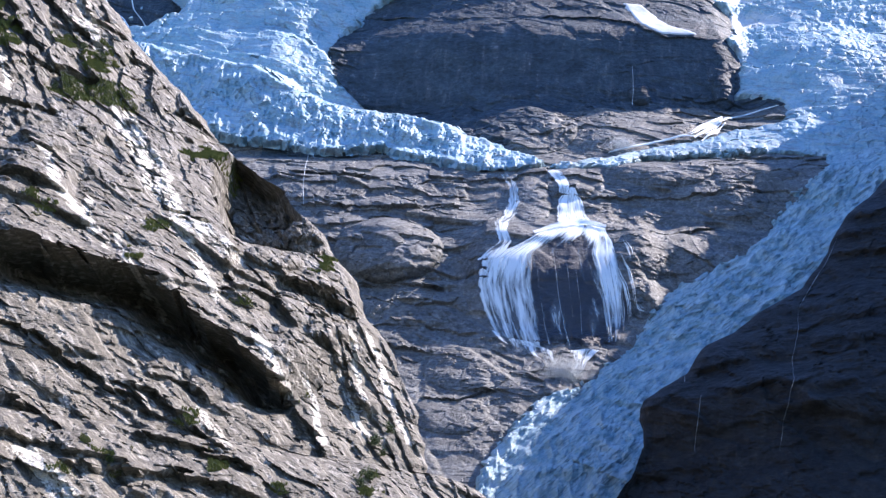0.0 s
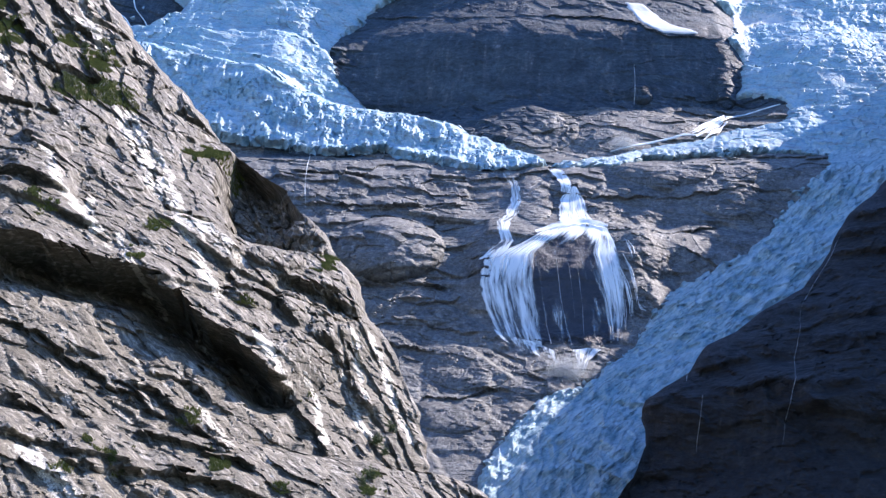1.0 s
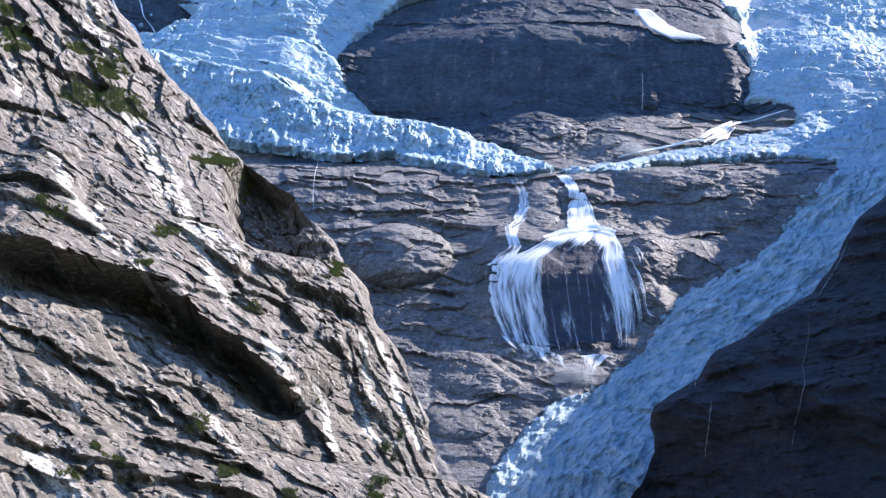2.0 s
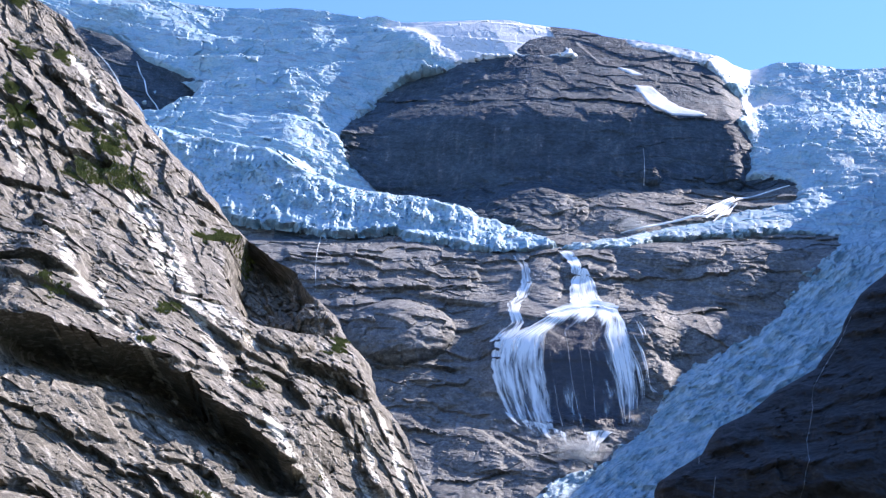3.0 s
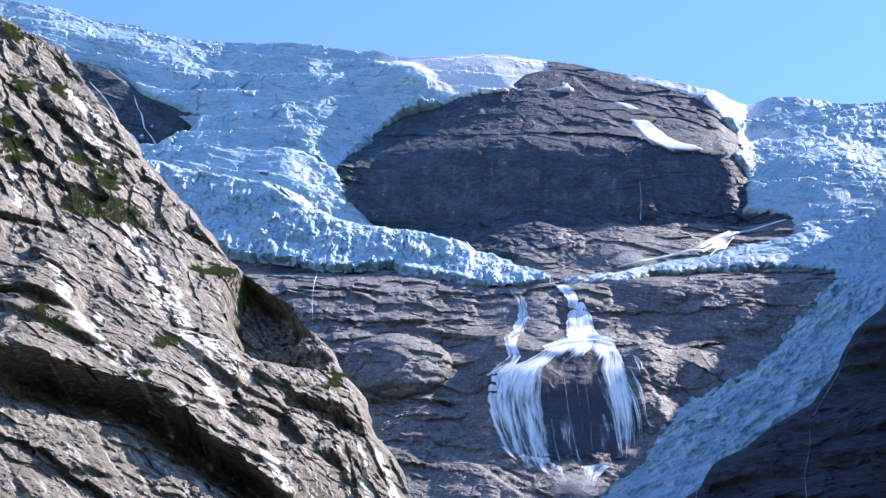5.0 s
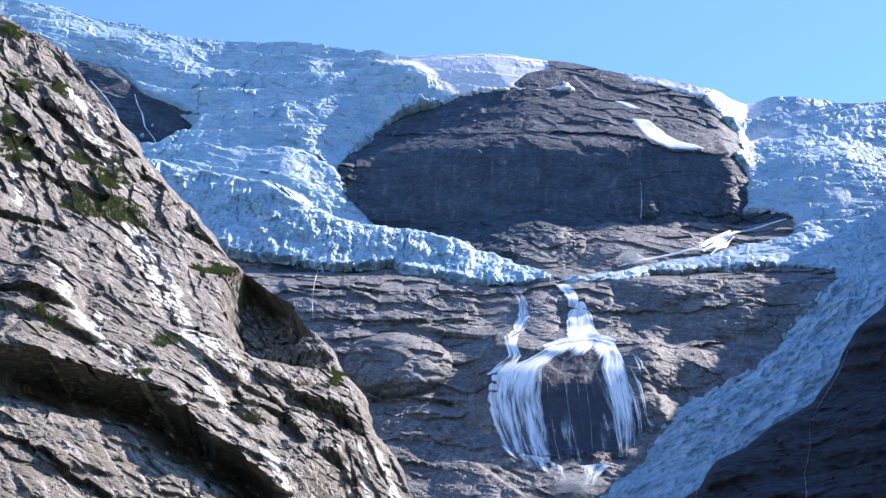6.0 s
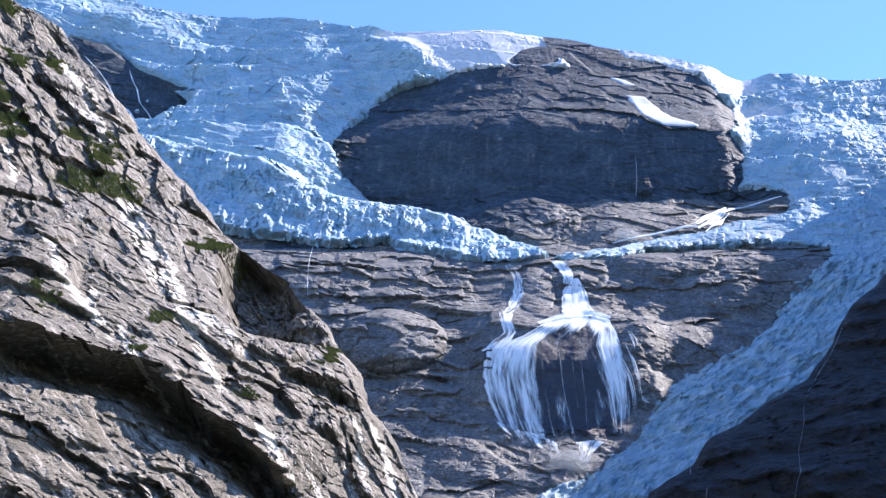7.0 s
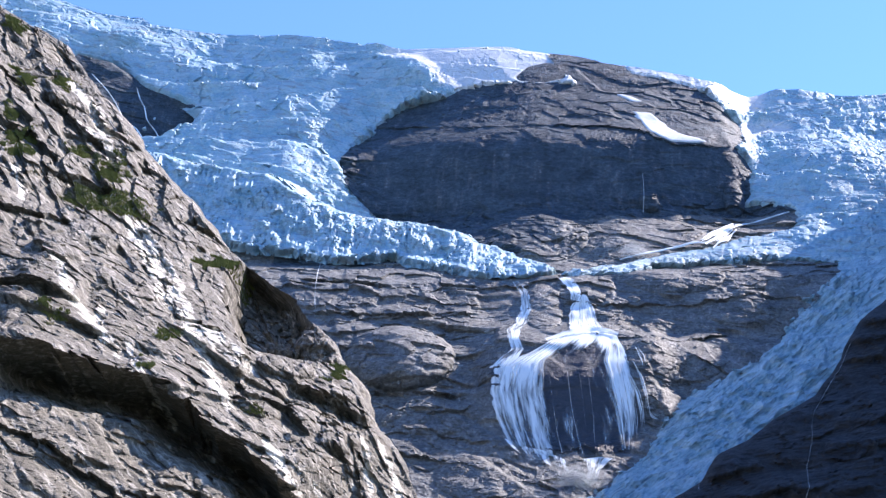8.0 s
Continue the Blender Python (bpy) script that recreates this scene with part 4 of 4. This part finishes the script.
def curtain(name, stations, dense, seed, lift=0.9, grain=1.0, parent=None):
    """A sheet of torn water that runs down over cross lines, top to bottom; dense(a, q): how closed it is, a across and q down, 0 to 1."""
    k = len(stations)
    n = int(max(math.hypot(p[-1][0] - p[0][0], p[-1][1] - p[0][1]) for p in stations) / 1.3) + 3
    a = np.linspace(0, 1, n)
    cross = []
    for p in stations:
        p = np.array(p, float)
        t = np.linspace(0, 1, len(p))
        cross.append([np.interp(a, t, p[:, 0]), np.interp(a, t, p[:, 1])])
    cross = np.array(cross)
    drop = abs(stations[0][0][1] - stations[-1][0][1]) + 20
    m = int(drop / 1.6) + 4
    q = np.linspace(0, 1, m)
    pos = q * (k - 1)
    i = np.clip(pos.astype(int), 0, k - 2)
    f = (pos - i)[:, None]
    x, z = (cross[i, c] * (1 - f) + cross[i + 1, c] * f for c in (0, 1))
    for turns in range(3):
        x[1:-1], z[1:-1] = (x[:-2] + 2 * x[1:-1] + x[2:]) / 4, (z[:-2] + 2 * z[1:-1] + z[2:]) / 4
    x = x + 0.8 * fractal(a[None, :] * n * 0.4 + 0 * x, q[:, None] * 9 + 0 * x, 2, 3, seed)
    z = z + (4 * fractal(a[None, :] * n + 0 * z, 0 * z, 5, 4, seed + 1)) * ss(0.8, 1.0, q)[:, None]
    rope = fractal(a[None, :] * n * 1.3 + 0 * x, q[:, None] * drop * 0.12 + 0 * x, 4, 3, seed + 2)
    y = water_y(x, z) - lift - 0.35 * rope
    close = dense(a[None, :] + 0 * x, q[:, None] + 0 * x)
    fray = 2.6 / n
    rim = np.minimum(a, 1 - a)[None, :] + 0.9 * fray * fractal(q[:, None] * drop + 0 * x, a[None, :] * 5 + 0 * x, 6, 4, seed + 3)
    close = close * ss(0, fray, rim) + 0.25 * rope * (close > 0.1)
    flow = np.stack([a[None, :] * n * 0.62 * grain + 0 * x + seed, q[:, None] * drop * 0.075 * grain + 0 * x, 1 - close], -1)
    return sheet(name, np.stack([x, y, z], -1), VEIL, None, parent or fall, flow=flow)


def veil_dense(a, q):
    """Closed below the lip, open over the dark face, thinner towards the foot."""
    left = (1 - ss(0.30, 0.40 + 0.10 * (1 - q), a)) * (1.0 - 0.30 * ss(0.42, 0.62, q) - 0.2 * ss(0.75, 1.0, q))
    right = ss(0.70, 0.80, a) * (0.95 - 0.3 * ss(0.5, 0.8, q) - 0.3 * ss(0.85, 1.0, q)) * (1 - 0.5 * ss(0.93, 1.0, a))
    middle = 0.1 + 0 * q
    top = 1 - ss(0.17, 0.36, q + 0.05 * np.sin(31 * a))
    return np.maximum(np.maximum(left, right), np.maximum(middle, top))


curtain("veil", VEIL_STATIONS, veil_dense, 311)
curtain("chute", CHUTE_STATIONS, lambda a, q: 1.0 - 0.15 * q, 317, 1.6)
curtain("chute", BELL_STATIONS, lambda a, q: 0.9 + 0.1 * ss(0.7, 0.95, q), 319, 1.8)
strand("lip", LIP, [7, 13, 15, 8], fall, 2.6, 3)
for line, wide in VEIL_THREADS:
    strand("water_strand", line, [wide * 0.25, wide * 0.6, wide * 0.5, wide * 0.9], fall, 1.4, int(line[0][0]), THREADS)
for k in range(30):
    # single ropes of water along the closed parts of the veil
    a = rng.choice([rng.uniform(0.02, 0.36), rng.uniform(0.02, 0.40), rng.uniform(0.76, 0.97)])
    q0 = rng.uniform(0.0, 0.6)
    q1 = min(1, q0 + rng.uniform(0.2, 0.5))
    line = []
    for q in np.linspace(q0, q1, 9):
        at = q * (len(VEIL_STATIONS) - 1)
        i = min(int(at), len(VEIL_STATIONS) - 2)
        ends = []
        for st in (VEIL_STATIONS[i], VEIL_STATIONS[i + 1]):
            st = np.array(st, float)
            ends.append([np.interp(a, np.linspace(0, 1, len(st)), st[:, c]) for c in (0, 1)])
        line.append(tuple(np.array(ends[0]) * (1 - at + i) + np.array(ends[1]) * (at - i)))
    wide = rng.uniform(1.2, 3.2)
    strand("water_strand", line, [wide * 0.4, wide, wide * 0.9, wide * 0.3], fall, rng.uniform(1.2, 2.2), k + 3, THREADS)
curtain("plunge", FOOT_STATIONS, lambda a, q: 0.62 + 0.35 * np.sin(23 * a) * np.sin(7 * a + 1) - 0.35 * q, 325, 1.6, 2.0)
curtain("plunge", PLUNGE_STATIONS, lambda a, q: 0.85 - 0.4 * q, 323, 1.4, 1.8)
for k, line in enumerate(RILLS):
    cascade("rill", line, 5.5, 4, fall, 780 + 9 * k, 1.8)

side_fall = tagged(new("side_waterfall"), "narrow white meltwater fall beside the main fall", "waterfall")
curtain("water_strand", SIDE_STATIONS[:6], lambda a, q: 0.68 - 0.25 * np.sin(9 * q + 2 * a), 331, 1.4, 1.4, side_fall)
curtain("water_strand", SIDE_STATIONS[4:], lambda a, q: 0.78 - 0.2 * np.sin(11 * q + 3 * a), 333, 1.4, 1.4, side_fall)
thin_fall = tagged(new("thin_waterfall"), "thread of meltwater over the rock wall", "waterfall")
strand("water_strand", THREAD, [0.7, 1.1, 1.4, 0.8], thin_fall, 1.2, 306)
thin_fall = tagged(new("thin_waterfall"), "thread of meltwater down the dark dome", "waterfall")
strand("water_strand", THREAD_DOME, [0.5, 0.8, 1.2], thin_fall, 1.2, 310)
for line in OUTCROP_THREADS:
    thin_fall = tagged(new("thin_waterfall"), "white thread of meltwater down the dark rock outcrop", "waterfall", "threads of meltwater on the outcrop")
    strand("water_strand", line, [2, 3.5, 3, 4], thin_fall, 2.2, int(-line[0][0]))
stream = tagged(new("meltwater_stream"), "white meltwater stream running below the dome", "stream")
strand("stream_reach", STREAM_A, [3, 4, 5, 8], stream, 5.0, 6)
strand("stream_reach", STREAM_B, [5, 10, 9, 6], stream, 5.0, 4)
cascade("stream_reach", STREAM_B, 24, 9, stream, 640, 5.0)
strand("stream_reach", STREAM_C, [8, 7, 6, 6, 3], stream, 5.0, 5)


def spray(centre, size, count, parent, seed):
    """Drifting spray: a cloud of fine drops, thinning outwards."""
    r = random.Random(seed)
    co, faces = [], []
    cx, cz = centre
    cy = float(water_y(cx, cz)) - 6
    for k in range(count):
        p = Vector((cx + r.gauss(0, size), cy + r.gauss(0, 3), cz + r.gauss(0, size * 0.7)))
        d = r.uniform(0.1, 0.34)
        n = len(co)
        co += [tuple(p + Vector(q) * d) for q in ((1, 0, -0.6), (-0.5, 0.9, -0.6), (-0.5, -0.9, -0.6), (0, 0, 1))]
        faces += [(n, n + 1, n + 3), (n + 1, n + 2, n + 3), (n + 2, n, n + 3), (n + 2, n + 1, n)]
    me = bpy.data.meshes.new("spray")
    me.from_pydata(co, [], faces)
    me.materials.append(SNOW)
    ob = tagged(new("spray", me), kind="stuff")
    ob.parent = parent
    return ob


spray(SPRAY_FOOT[0], 11, 14000, fall, 41)
spray(SPRAY_STREAM[0], 8, 7000, stream, 42)
for k, line in enumerate(CLIFF_THREADS):
    thread = tagged(new("thin_waterfall"), "thread of meltwater down the shaded cliff", "waterfall", "threads of meltwater on the shaded cliff")
    strand("water_strand", line, [0.15, 0.32, 0.2], thread, 0.6, 320 + k, surface=np.vectorize(right_spur.at))


# ---- seracs and rock blocks ----
def hull(name, seed, dims, points, mat):
    """An angular block: the hull of a few random points in a box."""
    r = random.Random(seed)
    bm = bmesh.new()
    for k in range(points):
        p = Vector((r.uniform(-1, 1), r.uniform(-1, 1), r.uniform(-1, 1)))
        q = max(abs(c) for c in p)
        p = p / q * r.uniform(0.8, 1.0)
        bm.verts.new((p.x * dims[0] / 2, p.y * dims[1] / 2, p.z * dims[2] / 2))
    res = bmesh.ops.convex_hull(bm, input=bm.verts)
    bmesh.ops.delete(bm, geom=[v for v in res["geom_interior"] if isinstance(v, bmesh.types.BMVert)], context="VERTS")
    bmesh.ops.recalc_face_normals(bm, faces=bm.faces)
    me = bpy.data.meshes.new(name)
    bm.to_mesh(me)
    bm.free()
    me.materials.append(mat)
    return me


def scatter(name, meshes, parent, places, surface, size, turn, sink, seed):
    """Separate blocks on a face; turn: their lean about the line of sight, degrees and spread."""
    r = random.Random(seed)
    for x, z in places:
        ob = new(name, r.choice(meshes))
        ob.parent = parent
        s = r.uniform(*size) * r.uniform(0.6, 1.0)
        y = float(surface(x, z))
        ob.matrix_basis = Matrix.LocRotScale((x, y + sink * s, z), Euler((radians(r.uniform(-15, 15)), radians(turn[0] + r.uniform(-turn[1], turn[1])), radians(r.uniform(-25, 25)))), (s * r.uniform(0.8, 1.2), s, s * r.uniform(0.8, 1.2)))


def near_line(line, count, low, high, seed):
    """Random places between low and high metres above a line."""
    r = random.Random(seed)
    p = np.array(line, float)
    t = np.concatenate([[0], np.cumsum(np.hypot(*(p[1:] - p[:-1]).T))])
    out = []
    for k in range(count):
        s = r.uniform(0, t[-1])
        out.append((float(np.interp(s, t, p[:, 0])) + r.uniform(-3, 3), float(np.interp(s, t, p[:, 1])) + r.uniform(low, high)))
    return out


def within(outline, count, seed, margin=0):
    """Random places inside an outline."""
    r = random.Random(seed)
    px, pz = [p[0] for p in outline], [p[1] for p in outline]
    x, z = (np.array([r.uniform(min(q), max(q)) for k in range(count * 8)]) for q in (px, pz))
    ok = inside(x, z, outline) > margin
    return list(zip(x[ok].tolist(), z[ok].tolist()))[:count]


SERACS = [hull("serac", 700 + k, (1.0, 0.8, 1.3), 13, ICE) for k in range(8)]
front = [(x, z) for x, z in near_line(ICE_STEP[2:], 80, -46, -14, 71) if inside(np.array([x]), np.array([z]), ICE_LEFT_EDGE)[0] > 3]
scatter("serac", SERACS, ice_left, front, ice_left_y, (4, 9), (0, 12), 0.45, 72)
scatter("serac", SERACS, ice_left, [p for p in within(ICE_LEFT_EDGE, 420, 73, 12) if p[1] < crest(p[0]) - 8 and part_mask(np.array([p[0]]), np.array([p[1]]), 90, 75)[0] > 0.6][:120], ice_left_y, (3, 8), (0, 20), 0.45, 74)
SERACS_TONGUE = [hull("serac", 720 + k, (1.1, 0.8, 1.0), 13, ICE_TONGUE) for k in range(8)]
spots = [p for p in within(ICE_RIGHT_EDGE, 900, 76, 8) if p[0] < 760 and p[1] < crest(p[0]) - 8 and part_mask(np.array([p[0]]), np.array([p[1]]), 90, 77)[0] > 0.4][:240]
scatter("serac", SERACS_TONGUE, ice_right, [p for p in spots if p[1] < 770], ice_right_y, (3, 7.5), (25, 20), 0.45, 78)
scatter("serac", SERACS, icefall, [p for p in spots if p[1] >= 780], ice_right_y, (3, 7.5), (0, 20), 0.45, 78)


SLABS = [hull("rock_slab", 740 + k, (1.5, 0.8, 0.7), 14, ROCK_WARM) for k in range(8)]
CLIFF_FACE = [(-300, 640), (-240, 560), (-160, 440), (-95, 370), (-45, 290), (-10, 200), (-5, 130), (-180, 120), (-215, 180), (-260, 300), (-300, 420)]
scatter("rock_slab", SLABS, left_cliff, within(CLIFF_FACE, 170, 79, 4), left_spur.at, (2, 6.5), (32, 10), 0.3, 80)
WALL_BLOCKS = [hull("rock_slab", 760 + k, (1.7, 0.9, 0.8), 14, ROCK_GREY) for k in range(8)]
WALL_FACE = [(-180, 750), (40, 700), (140, 700), (250, 730), (440, 740), (400, 620), (300, 540), (220, 470), (130, 400), (60, 320), (0, 300), (-60, 460)]
spots = [p for p in within(WALL_FACE, 420, 81, 4) if not (40 < p[0] < 225 and 430 < p[1] < 615) and not (140 < p[0] < 190 and p[1] > 600)]
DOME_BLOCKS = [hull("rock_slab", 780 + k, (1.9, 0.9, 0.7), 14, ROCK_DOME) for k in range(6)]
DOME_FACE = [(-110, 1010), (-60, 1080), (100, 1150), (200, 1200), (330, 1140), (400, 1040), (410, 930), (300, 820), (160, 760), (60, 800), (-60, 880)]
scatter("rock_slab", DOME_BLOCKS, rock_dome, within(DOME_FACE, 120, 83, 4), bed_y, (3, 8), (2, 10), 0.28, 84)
scatter("rock_slab", WALL_BLOCKS, rock_wall, spots[:180], bed_y, (2.5, 7), (4, 10), 0.3, 82)


# ---- plants on the sunlit cliff ----
def tufts(name, outline, count, tall, seed, label):
    """Grass and low scrub rooted on the ledges within an outline: many small blades in one mesh."""
    r = random.Random(seed)
    px, pz = [p[0] for p in outline], [p[1] for p in outline]
    co, faces = [], []
    xs_, zs_ = (np.array([r.uniform(min(q) - 3, max(q) + 3) for k in range(count * 3)]) for q in (px, pz))
    d = inside(xs_, zs_, outline) + 13 * fractal(xs_, 1.8 * zs_, 11, 4, seed, 0.65) - 2.8
    for x, z in list(zip(xs_[d > 0].tolist(), zs_[d > 0].tolist()))[:count]:
        y = left_spur.at(x, z)
        for blade in range(3):
            h, w, turn = tall * r.uniform(0.5, 1.3), r.uniform(0.12, 0.35) * tall, r.uniform(0, 6.28)
            dx, dy = math.cos(turn), math.sin(turn)
            n = len(co)
            co += [(x - dx * w, y - dy * w - 0.1, z - 0.2), (x + dx * w, y + dy * w - 0.1, z - 0.2), (x + dy * h * 0.5 + r.uniform(-0.3, 0.5), y - abs(dx) * h * 0.5 - 0.3, z + h)]
            faces.append((n, n + 1, n + 2))
    me = bpy.data.meshes.new(name)
    me.from_pydata(co, [], faces)
    me.materials.append(GRASS)
    return tagged(new(name, me), label, "grass", kind="stuff")


for k, outline in enumerate(GRASS_PATCHES):
    area = (max(p[0] for p in outline) - min(p[0] for p in outline)) * (max(p[1] for p in outline) - min(p[1] for p in outline))
    tufts("grass", outline, int(min(3500, max(300, area * 3.0))), 1.2, 400 + k, "green grass and low scrub on a rock ledge")


def bush_at(points):
    """A birch bush: a few bent stems and a ragged crown of small leaves; the rest are copies of the first."""
    r = random.Random(9)
    bush = tagged(new("bush"), "low green birch bush rooted on a cliff ledge", "bush", "bushes on the cliff")
    for s in range(3):
        co, faces = [], []
        lean = (r.uniform(-0.5, 0.5), r.uniform(-0.5, 0.2))
        for i in range(5):
            f, rad = i / 4, 0.12 * (1 - 0.75 * i / 4)
            for c in range(5):
                co.append((lean[0] * f * f * 3 + rad * math.cos(c * 1.257), lean[1] * f * f * 3 + rad * math.sin(c * 1.257), 3.2 * f))
        for i in range(4):
            for c in range(5):
                faces.append((i * 5 + c, i * 5 + (c + 1) % 5, i * 5 + 5 + (c + 1) % 5, i * 5 + 5 + c))
        me = bpy.data.meshes.new("stem")
        me.from_pydata(co, [], faces)
        me.materials.append(BARK)
        new("stem", me).parent = bush
    co, faces = [], []
    for clump in range(26):
        ccx, ccy, ccz = r.gauss(0, 1.1), r.gauss(0, 0.9), 2.2 + r.gauss(0, 0.9)
        for leaf in range(34):
            p = Vector((ccx + r.gauss(0, 0.4), ccy + r.gauss(0, 0.4), max(0.2, ccz + r.gauss(0, 0.35))))
            a, b = Vector((r.gauss(0, 1), r.gauss(0, 1), r.gauss(0, 1))).normalized() * r.uniform(0.12, 0.3), Vector((r.gauss(0, 1), r.gauss(0, 1), r.gauss(0, 1))).normalized() * r.uniform(0.1, 0.22)
            n = len(co)
            co += [tuple(p - a), tuple(p + b), tuple(p + a), tuple(p - b)]
            faces.append((n, n + 1, n + 2, n + 3))
    me = bpy.data.meshes.new("crown")
    me.from_pydata(co, [], faces)
    me.materials.append(LEAF)
    new("crown", me).parent = bush
    for k, (x, z) in enumerate(points):
        m = Matrix.LocRotScale((x, left_spur.at(x, z) - 2.2, z - 0.8), Euler((0, 0, 2.4 * k)), (1.9, 1.9, 1.7))
        if k == 0:
            bush.matrix_basis = m
        else:
            copy_thing(bush, m).scale = [r.uniform(0.9, 2.2)] * 3


bush_at(BUSHES)


# ---- valley floor ----
gx, gy = np.linspace(-6000, 6000, 121), np.linspace(-6000, 6000, 121)
GX, GY = np.meshgrid(gx, gy)
GZ = 1.5 * fractal(GX, GY, 400, 3, 157) * ss(50, 400, np.hypot(GX, GY))
tagged(sheet("ground", np.stack([GX, GY, GZ], -1), GROUND), "dark valley floor of scrub and gravel", "ground", kind="structure")
